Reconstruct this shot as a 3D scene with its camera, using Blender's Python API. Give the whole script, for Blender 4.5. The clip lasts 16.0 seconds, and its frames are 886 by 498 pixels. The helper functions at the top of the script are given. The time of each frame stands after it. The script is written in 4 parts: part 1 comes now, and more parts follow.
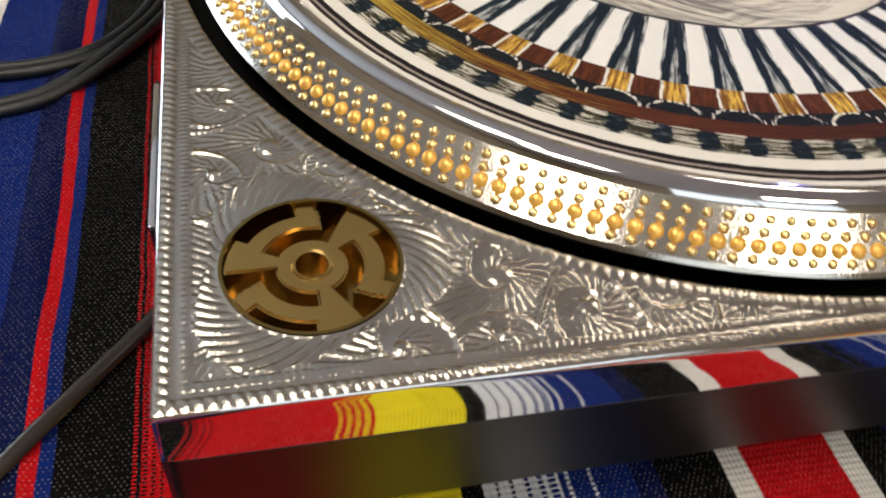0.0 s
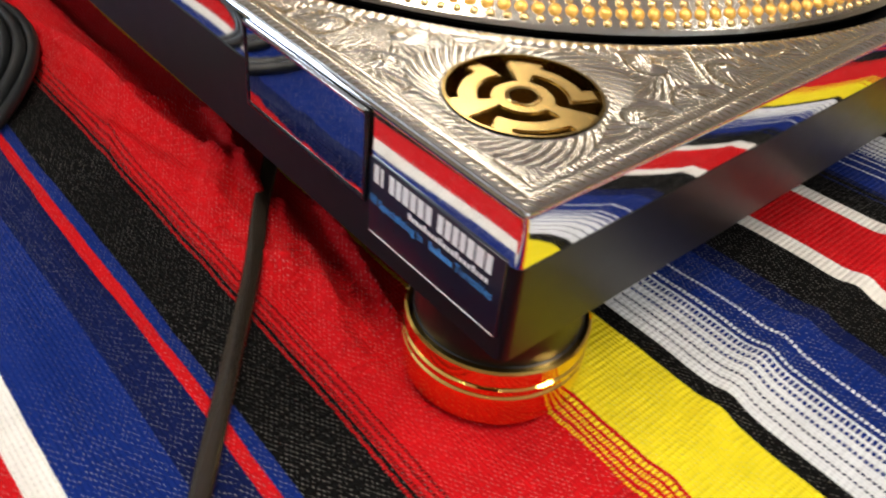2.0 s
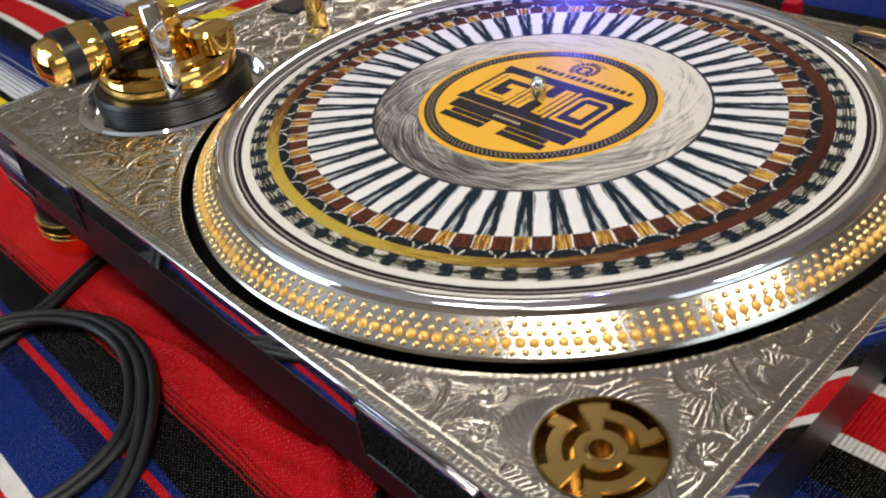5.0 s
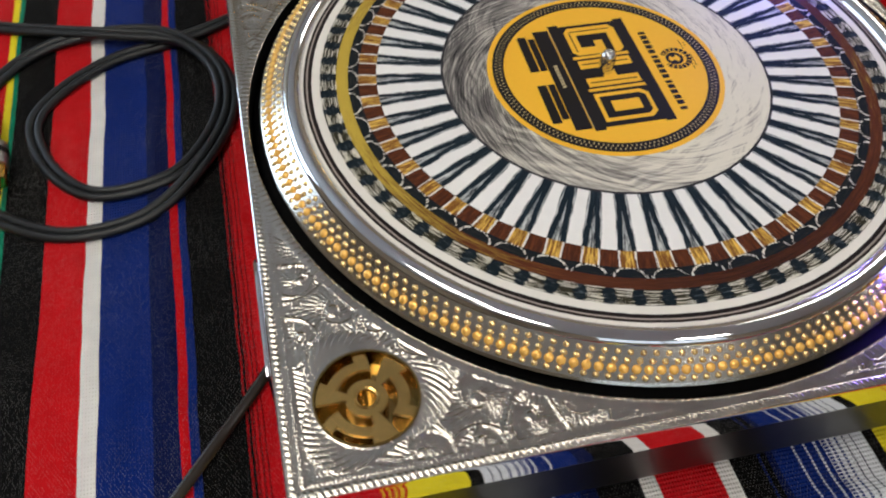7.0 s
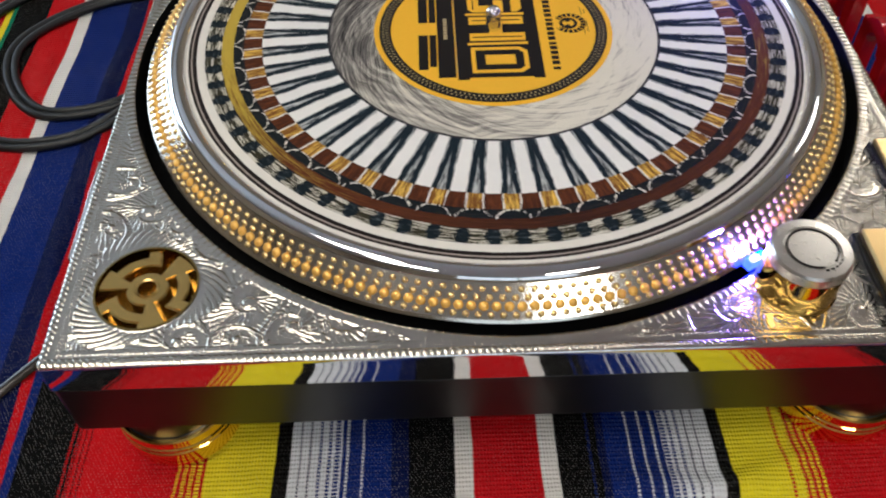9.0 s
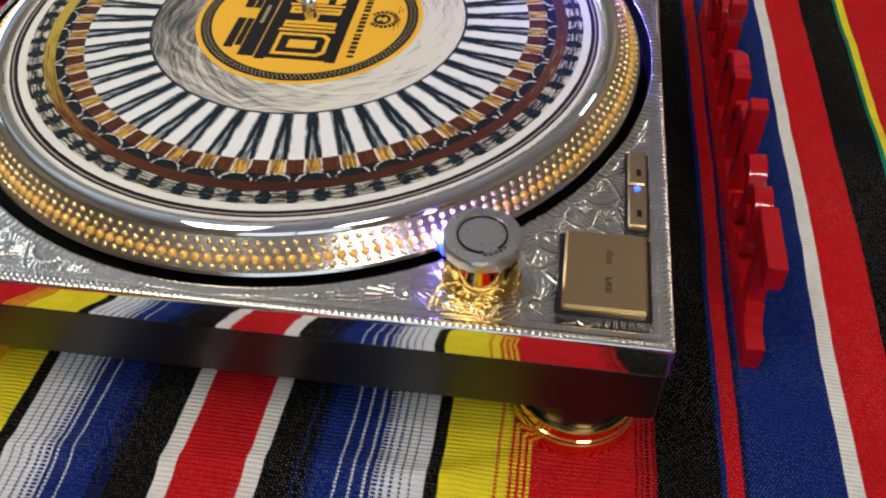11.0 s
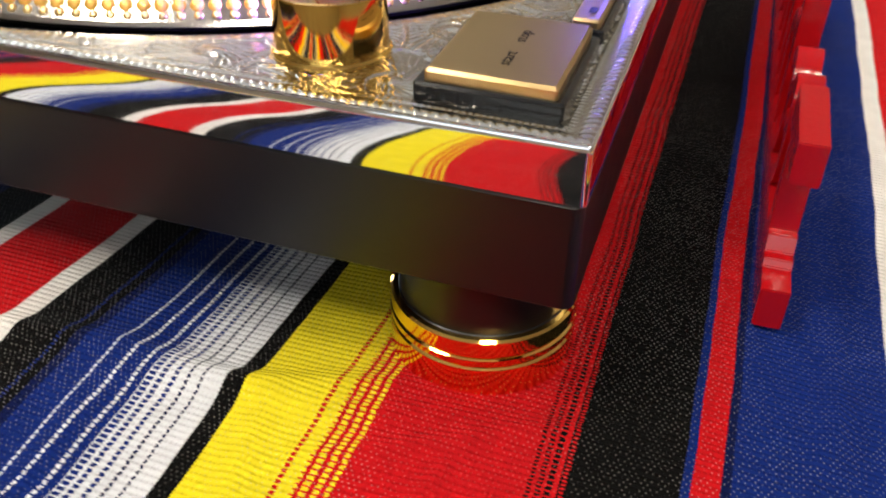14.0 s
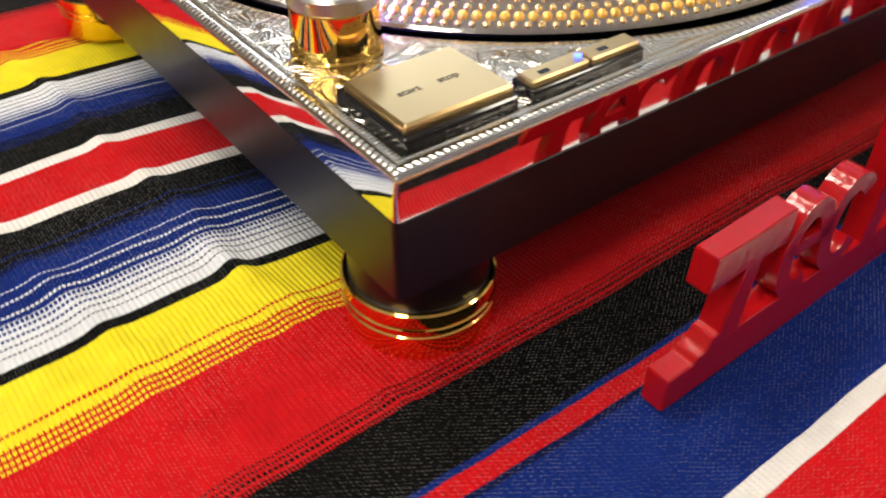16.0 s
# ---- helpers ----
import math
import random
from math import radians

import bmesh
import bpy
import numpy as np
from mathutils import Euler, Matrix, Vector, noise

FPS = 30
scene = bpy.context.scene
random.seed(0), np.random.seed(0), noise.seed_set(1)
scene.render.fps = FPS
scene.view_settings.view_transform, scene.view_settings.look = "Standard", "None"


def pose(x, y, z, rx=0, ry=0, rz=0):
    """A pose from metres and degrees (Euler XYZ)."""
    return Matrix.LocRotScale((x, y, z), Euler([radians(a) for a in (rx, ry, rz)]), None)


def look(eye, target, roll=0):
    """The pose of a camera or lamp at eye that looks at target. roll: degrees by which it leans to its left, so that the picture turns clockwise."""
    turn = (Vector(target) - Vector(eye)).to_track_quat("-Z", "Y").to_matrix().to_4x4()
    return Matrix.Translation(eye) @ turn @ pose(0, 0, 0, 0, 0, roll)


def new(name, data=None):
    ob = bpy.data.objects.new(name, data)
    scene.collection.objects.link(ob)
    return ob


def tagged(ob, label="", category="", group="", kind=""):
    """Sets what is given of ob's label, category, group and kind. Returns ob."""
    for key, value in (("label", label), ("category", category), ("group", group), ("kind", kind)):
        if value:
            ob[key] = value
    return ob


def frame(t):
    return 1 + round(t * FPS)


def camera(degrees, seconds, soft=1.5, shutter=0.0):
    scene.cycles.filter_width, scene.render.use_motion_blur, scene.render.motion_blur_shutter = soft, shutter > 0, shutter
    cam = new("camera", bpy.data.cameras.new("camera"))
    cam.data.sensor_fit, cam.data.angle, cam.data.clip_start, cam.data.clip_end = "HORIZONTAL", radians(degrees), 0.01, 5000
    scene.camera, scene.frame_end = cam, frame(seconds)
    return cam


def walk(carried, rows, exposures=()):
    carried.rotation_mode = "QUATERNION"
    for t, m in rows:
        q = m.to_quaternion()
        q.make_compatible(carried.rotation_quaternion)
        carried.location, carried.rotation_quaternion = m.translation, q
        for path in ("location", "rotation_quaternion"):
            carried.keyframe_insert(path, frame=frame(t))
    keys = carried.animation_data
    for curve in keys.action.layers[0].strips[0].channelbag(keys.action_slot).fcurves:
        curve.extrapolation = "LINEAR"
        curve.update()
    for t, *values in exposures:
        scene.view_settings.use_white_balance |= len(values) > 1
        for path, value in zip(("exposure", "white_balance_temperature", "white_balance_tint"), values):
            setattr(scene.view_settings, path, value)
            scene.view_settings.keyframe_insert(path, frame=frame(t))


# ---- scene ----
cam = camera(54.66, 16.0, soft=2.0, shutter=0.4)
ROWS = [
    (0, 0.0261, -0.0914, 0.2238, 43.43, -4.48, -11.45),
    (0.5, -0.0039, -0.0977, 0.2240, 43.72, -5.01, -20.43),
    (1, -0.0387, -0.0958, 0.2294, 42.59, -7.34, -27.02),
    (1.5, -0.0771, -0.0992, 0.2073, 46.28, -7.65, -33.42),
    (2, -0.1062, -0.0859, 0.1864, 50.14, -4.75, -40.27),
    (2.5, -0.1231, -0.0684, 0.1845, 54.89, -1.84, -42.21),
    (3, -0.1359, -0.0561, 0.1858, 58.09, -0.06, -42.88),
    (3.5, -0.1398, -0.0481, 0.1929, 61.84, 0.26, -44.48),
    (4, -0.1468, -0.0523, 0.2055, 62.47, 1.52, -44.94),
    (4.5, -0.1407, -0.0617, 0.2287, 61.12, 3.12, -45.77),
    (4.7, -0.1249, -0.0639, 0.2498, 58.22, 5.24, -46.21),
    (6.8, 0.0004, -0.1062, 0.3660, 38.78, -2.20, -17.12),
    (7, 0.0190, -0.1148, 0.3665, 37.87, -1.78, -12.89),
    (7.5, 0.0536, -0.1192, 0.3589, 36.75, -1.59, -6.45),
    (8, 0.0901, -0.1241, 0.3465, 37.24, -0.68, -3.47),
    (8.5, 0.1166, -0.1342, 0.3443, 37.96, -1.11, -2.54),
    (9, 0.1430, -0.1666, 0.3439, 39.94, 0.49, -1.78),
    (9.5, 0.1698, -0.1781, 0.3371, 41.11, -0.10, 0.05),
    (10, 0.2139, -0.1875, 0.3366, 42.10, -2.13, 3.48),
    (10.2, 0.2349, -0.1889, 0.3384, 42.49, -1.82, 5.11),
    (12.3, 0.3431, -0.1891, 0.2794, 46.49, 1.90, 9.59),
    (12.5, 0.3435, -0.2038, 0.2678, 49.01, 1.30, 9.00),
    (13, 0.3546, -0.2061, 0.2174, 53.30, 1.02, 9.37),
    (13.5, 0.3589, -0.1919, 0.1866, 55.25, -0.14, 11.72),
    (14, 0.3733, -0.1561, 0.1707, 53.94, -0.63, 19.24),
    (14.5, 0.3974, -0.1379, 0.1564, 52.84, 0.28, 25.93),
    (15, 0.4247, -0.1348, 0.1718, 52.25, 1.12, 30.79),
    (15.5, 0.4560, -0.1384, 0.1951, 51.36, 0.31, 38.86),
    (16, 0.5033, -0.0998, 0.2107, 50.35, -0.40, 52.72),
]
EXPOSURES = [(0.0, -0.22, 6600, 10), (1.0, 0.0, 6600, 10), (2.0, 0.28, 6500, 10), (4.7, -0.15, 6150, 10), (6.8, -0.45, 6050, 9),
             (10.2, -0.52, 6050, 9), (12.3, -0.06, 6300, 9), (13.0, 0.02, 6400, 9), (14.5, 0.50, 6500, 9), (16.0, 0.45, 6500, 9)]
walk(cam, [(t, pose(x, y, z, rx, ry, rz)) for t, x, y, z, rx, ry, rz in ROWS], EXPOSURES)

# ---- world and lights: a closed room, ceiling lamps, a window with daylight ----
world = bpy.data.worlds.new("world")
scene.world = world
world.use_nodes = True
world.node_tree.nodes["Background"].inputs[0].default_value = (0.5, 0.6, 0.8, 1)
world.node_tree.nodes["Background"].inputs[1].default_value = 0.3
WARM, COOL = (1.0, 0.92, 0.80), (0.70, 0.85, 1.0)


def area(name, eye, target, sx, sy, power, colour):
    data = bpy.data.lights.new(name, "AREA")
    data.shape, data.size, data.size_y, data.energy, data.color = "RECTANGLE", sx, sy, power, colour
    ob = new(name, data)
    ob.matrix_world = look(eye, target)
    return ob


def point(name, place, power, radius, colour):
    data = bpy.data.lights.new(name, "POINT")
    data.energy, data.shadow_soft_size, data.color = power, radius, colour
    ob = new(name, data)
    ob.location = place
    return ob


LAMPS = [(0.80, -1.05), (-0.42, -0.48), (1.65, 1.75), (-0.42, 0.22)]
for n, (lx, ly) in enumerate(LAMPS):
    area("ceiling_light_source", (lx, ly, 1.70), (lx, ly, 0), 0.42, 0.42, (13.5, 9, 7, 6)[n], WARM)
area("window_light_source", (-1.80, 1.7, 0.45), (0.2, 0.2, 0.0), 1.2, 1.2, 6, COOL)
point("strobe_light_source", (0.2680, 0.0395, 0.0925), 0.45, 0.003, (0.16, 0.09, 1.0))
point("cue_light_source", (0.3215, 0.2760, 0.1060), 1.1, 0.003, (0.12, 0.10, 1.0))


# ---- node helpers ----
class Val:
    """A number in a node tree that can be reckoned with."""

    def __init__(self, nt, s):
        self.nt, self.s = nt, s

    def op(self, name, *others):
        node = self.nt.nodes.new("ShaderNodeMath")
        node.operation = name
        for n, o in enumerate((self, *others)):
            if isinstance(o, Val):
                self.nt.links.new(o.s, node.inputs[n])
            else:
                node.inputs[n].default_value = o
        return Val(self.nt, node.outputs[0])

    def __add__(self, o): return self.op("ADD", o)
    def __sub__(self, o): return self.op("SUBTRACT", o)
    def __mul__(self, o): return self.op("MULTIPLY", o)
    def __truediv__(self, o): return self.op("DIVIDE", o)
    def gt(self, o): return self.op("GREATER_THAN", o)
    def lt(self, o): return self.op("LESS_THAN", o)
    def within(self, a, b): return self.gt(a) * self.lt(b)
    def frac(self): return self.op("FRACT")
    def sin(self): return self.op("SINE")
    def abs(self): return self.op("ABSOLUTE")


class Mat:
    """A node material with a Principled shader."""

    def __init__(self, name, colour=(0.5, 0.5, 0.5), rough=0.5, metal=0.0):
        self.m = bpy.data.materials.new(name)
        self.m.use_nodes = True
        self.nt = self.m.node_tree
        self.p = self.nt.nodes["Principled BSDF"]
        self.p.inputs["Base Color"].default_value = (*colour, 1)
        self.p.inputs["Roughness"].default_value = rough
        self.p.inputs["Metallic"].default_value = metal
        co = self.nt.nodes.new("ShaderNodeTexCoord")
        self.obj = co.outputs["Object"]

    def xyz(self, scale=10.0):
        node = self.nt.nodes.new("ShaderNodeSeparateXYZ")
        self.nt.links.new(self.obj, node.inputs[0])
        return [Val(self.nt, s) * scale for s in node.outputs]

    def noise(self, scale, detail=3.0, vec=None, rough=0.55):
        node = self.nt.nodes.new("ShaderNodeTexNoise")
        node.inputs["Scale"].default_value, node.inputs["Detail"].default_value = scale, detail
        node.inputs["Roughness"].default_value = rough
        self.nt.links.new(vec or self.obj, node.inputs["Vector"])
        return Val(self.nt, node.outputs[0])

    def vec(self, x, y, z=0.0):
        node = self.nt.nodes.new("ShaderNodeCombineXYZ")
        for n, v in enumerate((x, y, z)):
            if isinstance(v, Val):
                self.nt.links.new(v.s, node.inputs[n])
            else:
                node.inputs[n].default_value = v
        return node.outputs[0]

    def ramp(self, v, stops, kind="CONSTANT"):
        node = self.nt.nodes.new("ShaderNodeValToRGB")
        cr = node.color_ramp
        cr.interpolation = kind
        while len(cr.elements) < len(stops):
            cr.elements.new(1.0)
        for e, (at, c) in zip(cr.elements, stops):
            e.position, e.color = at, (*c, 1)
        self.nt.links.new(v.s, node.inputs[0])
        return node.outputs[0]

    def mix(self, f, a, b):
        node = self.nt.nodes.new("ShaderNodeMix")
        node.data_type = "RGBA"
        for sock, v in ((node.inputs[0], f), (node.inputs[6], a), (node.inputs[7], b)):
            if isinstance(v, Val):
                self.nt.links.new(v.s, sock)
            elif isinstance(v, (tuple, float, int)):
                sock.default_value = (*v, 1) if isinstance(v, tuple) else v
            else:
                self.nt.links.new(v, sock)
        return node.outputs[2]

    def base(self, s):
        self.nt.links.new(s, self.p.inputs["Base Color"])
        return self

    def gloss(self, v):
        self.nt.links.new(v.s, self.p.inputs["Roughness"])
        return self

    def bump(self, v, depth, strength=1.0):
        node = self.nt.nodes.new("ShaderNodeBump")
        node.inputs["Strength"].default_value, node.inputs["Distance"].default_value = strength, depth
        self.nt.links.new(v.s, node.inputs["Height"])
        self.nt.links.new(node.outputs[0], self.p.inputs["Normal"])
        return self


RED, BLUE, NAVY, BLACK = (0.58, 0.007, 0.011), (0.006, 0.022, 0.165), (0.004, 0.009, 0.06), (0.004, 0.004, 0.004)
# the last is white yarn with the bluish shade near the deck mixed in
WHITE, YELLOW, GREEN, SHADED_WHITE = (0.86, 0.84, 0.80), (0.90, 0.76, 0.02), (0.01, 0.22, 0.12), (0.78, 0.81, 0.85)

# ---- materials ----
chrome = Mat("polished_chrome", (0.82, 0.82, 0.84), 0.04, 1.0)
chrome.bump(chrome.noise(14, 1), 0.0004)
chrome.gloss(chrome.noise(300, 2) * 0.05 + 0.02)
satin = Mat("satin_silver", (0.62, 0.60, 0.57), 0.32, 1.0)
satin.gloss(satin.noise(900, 2) * 0.15 + 0.22)
silver = Mat("engraved_silver", (0.74, 0.71, 0.66), 0.2, 1.0)
silver.base(silver.mix(silver.noise(60, 4), (0.45, 0.425, 0.38), (0.72, 0.68, 0.60)))
silver.gloss(silver.noise(300, 3) * 0.16 + 0.10)
silver.bump(silver.noise(1500, 3), 0.00007)
gold = Mat("polished_gold", (0.92, 0.60, 0.16), 0.06, 1.0)
gold.gloss(gold.noise(400, 2) * 0.06 + 0.03)
dullgold = Mat("brushed_gold", (0.56, 0.40, 0.19), 0.3, 1.0)
dullgold.gloss(dullgold.noise(60, 2) * 0.08 + 0.26)
antique = Mat("antique_gold", (0.56, 0.38, 0.13), 0.1, 1.0)
antique.gloss(antique.noise(200, 2) * 0.10 + 0.20)
# the adapter's gold, darkened in colour for the shade down in its slots
shade_gold = Mat("shaded_gold_recess", (0.32, 0.22, 0.07), 0.16, 1.0)
amber = Mat("amber_dots", (0.95, 0.55, 0.13), 0.24, 0.4)
pale_amber = Mat("pale_brass_dots", (0.90, 0.66, 0.30), 0.2, 0.75)
rim_metal = Mat("brushed_platter_rim", (0.66, 0.63, 0.57), 0.24, 1.0)
rim_metal.gloss(rim_metal.noise(500, 2) * 0.08 + 0.10)
rim_metal.bump(rim_metal.noise(1200, 2), 0.00005)
mirror = Mat("flat_mirror_plate", (0.80, 0.80, 0.82), 0.03, 1.0)
mirror.bump(mirror.noise(45, 2), 0.00010)
black = Mat("satin_black", (0.006, 0.006, 0.007), 0.3)
black.p.inputs["Specular IOR Level"].default_value = 0.45
black.gloss(black.noise(120, 4) * 0.14 + 0.24)
black.bump(black.noise(2200, 2), 0.00006)
gloss_black = Mat("gloss_black", (0.01, 0.011, 0.014), 0.12)
rubber = Mat("black_rubber", (0.006, 0.007, 0.008), 0.46)
rubber.bump(rubber.noise(900, 2), 0.0001)
cord_skin = Mat("glossy_dark_cord", (0.022, 0.016, 0.012), 0.22)
cord_skin.gloss(cord_skin.noise(200, 3) * 0.12 + 0.16)
# near-black: shade in the gap round and under the platter is painted in
void = Mat("well_shade", (0.003, 0.003, 0.003), 0.8)
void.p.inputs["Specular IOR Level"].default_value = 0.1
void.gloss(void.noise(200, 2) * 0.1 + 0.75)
red_gloss = Mat("red_gloss_plastic", (0.40, 0.005, 0.008), 0.12)
red_gloss.bump(red_gloss.noise(250, 2), 0.0002)
ink = Mat("black_print", (0.012, 0.010, 0.010), 0.5)
white_ink = Mat("white_print", (0.82, 0.82, 0.82), 0.5)
pale_ink = Mat("pale_yellow_print", (0.52, 0.42, 0.22), 0.6)
blue_ink = Mat("blue_print", (0.05, 0.25, 0.62), 0.5)
sticker_mat = Mat("dark_blue_sticker", (0.006, 0.009, 0.022), 0.3)
sticker_mat.gloss(sticker_mat.noise(400, 2) * 0.1 + 0.25)
wall_mat = Mat("painted_wall", (0.62, 0.58, 0.52), 0.7)
dark_wall = Mat("brown_papered_wall", (0.2, 0.17, 0.14), 0.7)
dark_wall.base(dark_wall.mix(dark_wall.noise(3, 4), (0.31, 0.265, 0.20), (0.43, 0.37, 0.29)))
wall_mat.base(wall_mat.mix(wall_mat.noise(3, 4), (0.50, 0.46, 0.41), (0.66, 0.62, 0.56)))
ceiling_paint = Mat("white_ceiling_paint", (0.8, 0.8, 0.8), 0.8)
ceiling_paint.base(ceiling_paint.mix(ceiling_paint.noise(4, 4), (0.74, 0.74, 0.73), (0.84, 0.84, 0.83)))
wood = Mat("dark_table_wood", (0.10, 0.06, 0.035), 0.45)
wood.base(wood.mix(wood.noise(12, 5), (0.06, 0.032, 0.018), (0.15, 0.09, 0.05)))


def glow(name, colour, strength):
    g = Mat(name, colour, 0.3)
    g.p.inputs["Emission Color"].default_value = (*colour, 1)
    g.p.inputs["Emission Strength"].default_value = strength
    return g


lamp_glow = glow("lamp_diffuser", (1.0, 0.88, 0.72), 8.0)
sky_glow = glow("window_daylight", (0.75, 0.87, 1.0), 6.0)
pale_glow = glow("window_overcast", (0.82, 0.92, 1.0), 1.1)
led_glow = glow("blue_led", (0.02, 0.04, 1.0), 14.0)


def blanket_material():
    """Striped serape weave; x across the stripes in decimetres."""
    b = Mat("serape_weave", (0.5, 0.5, 0.5), 0.85)
    x, y, z = b.xyz()
    wob = (b.noise(7, 2) - 0.5) * 0.045 + (b.noise(40, 2) - 0.5) * 0.014
    thread = (y * 620.0).sin() * 0.002
    u = x + wob + thread
    left = [(-2.9, BLACK), (-2.35, BLUE), (-1.88, WHITE), (-1.83, RED), (-1.455, YELLOW), (-1.41, GREEN), (-1.375, BLACK),
            (-1.16, RED), (-0.940, WHITE), (-0.862, BLUE), (-0.61, NAVY), (-0.492, RED), (-0.448, BLUE), (-0.410, BLACK),
            (-0.17, RED), (0.41, YELLOW)]
    mid = [(0.41, YELLOW), (0.706, BLACK), (0.771, SHADED_WHITE), (1.01, BLUE), (1.22, NAVY), (1.30, BLACK), (1.500, WHITE),
           (1.575, RED), (1.868, WHITE), (1.95, BLACK), (2.13, NAVY), (2.17, BLUE), (2.42, SHADED_WHITE), (2.635, BLACK), (2.692, YELLOW), (2.960, RED)]
    right = [(2.960, RED), (3.565, BLACK), (3.845, BLUE), (3.875, RED), (3.93, NAVY), (3.955, BLUE), (4.36, WHITE), (4.44, RED), (4.67, BLACK),
             (4.905, GREEN), (4.945, YELLOW), (4.995, RED), (5.34, WHITE), (5.42, BLACK), (5.70, BLUE), (6.10, WHITE), (6.38, GREEN), (6.47, YELLOW), (7.0, BLACK), (7.04, WHITE), (7.27, RED), (7.75, WHITE), (7.80, BLACK), (8.1, RED)]
    cols = []
    for some, a, c in ((left, -3.0, 0.5), (mid, 0.3, 3.1), (right, 2.9, 9.0)):
        cols.append(b.ramp((u - a) / (c - a), [(max(0.0, (p - a) / (c - a)), q) for p, q in some]))
    col = b.mix(u.gt(0.5), cols[0], cols[1])
    col = b.mix(u.gt(3.05), col, cols[2])
    dash = ((y * 58.0).frac()).lt(0.70)
    fine = ((y * 80.0).frac()).lt(0.55)
    # broken threads that border the stripes
    for at, half, colour, mask in [
        (0.305, 0.007, YELLOW, fine), (0.335, 0.008, YELLOW, fine), (0.364, 0.009, YELLOW, fine), (0.394, 0.010, YELLOW, dash),
        (2.925, 0.007, RED, dash), (2.968, 0.010, YELLOW, dash), (2.998, 0.009, YELLOW, dash), (3.028, 0.008, YELLOW, dash), (3.056, 0.007, YELLOW, dash),
        (0.825, 0.004, NAVY, dash), (0.868, 0.005, NAVY, dash), (0.914, 0.007, BLUE, dash), (0.955, 0.008, BLUE, dash), (0.990, 0.012, BLUE, dash),
        (1.036, 0.006, SHADED_WHITE, dash), (1.105, 0.005, SHADED_WHITE, dash),
        (2.580, 0.004, NAVY, dash), (2.540, 0.005, NAVY, dash), (2.502, 0.007, BLUE, dash), (2.466, 0.008, BLUE, dash), (2.436, 0.011, BLUE, dash),
        (2.390, 0.006, SHADED_WHITE, dash), (2.335, 0.005, SHADED_WHITE, dash), (2.275, 0.005, SHADED_WHITE, dash), (2.100, 0.006, BLUE, fine),
        (3.500, 0.006, BLACK, fine), (3.523, 0.007, BLACK, fine), (3.546, 0.008, BLACK, dash), (3.578, 0.006, RED, fine),
        (-0.160, 0.007, BLACK, fine), (-0.136, 0.006, BLACK, fine), (-0.113, 0.005, BLACK, fine), (-0.188, 0.006, RED, fine),
    ]:
        col = b.mix((u - at).abs().lt(half) * mask, col, colour)
    # pale warp specks between the weft threads
    row = (y * 80.0).op("FLOOR")
    speck = ((x * 62.0 + row * 0.5).frac()).lt(0.26) * ((y * 80.0).frac()).lt(0.36) * b.noise(700, 1).gt(0.47)
    col = b.mix(speck * (b.noise(14, 2) - 0.25) * 1.1, col, (0.55, 0.53, 0.49))
    col = b.mix(b.noise(90, 4) * 0.30, col, (0.004, 0.003, 0.003))
    b.base(col)
    weave = (y * 300.0).sin() * 0.5 + (x * 440.0).sin() * 0.2 + b.noise(700, 3) * 1.2
    b.bump(weave, 0.00038)
    b.p.inputs["Sheen Weight"].default_value = 0.0
    b.p.inputs["Specular IOR Level"].default_value = 0.05
    return b


blanket_mat = blanket_material()


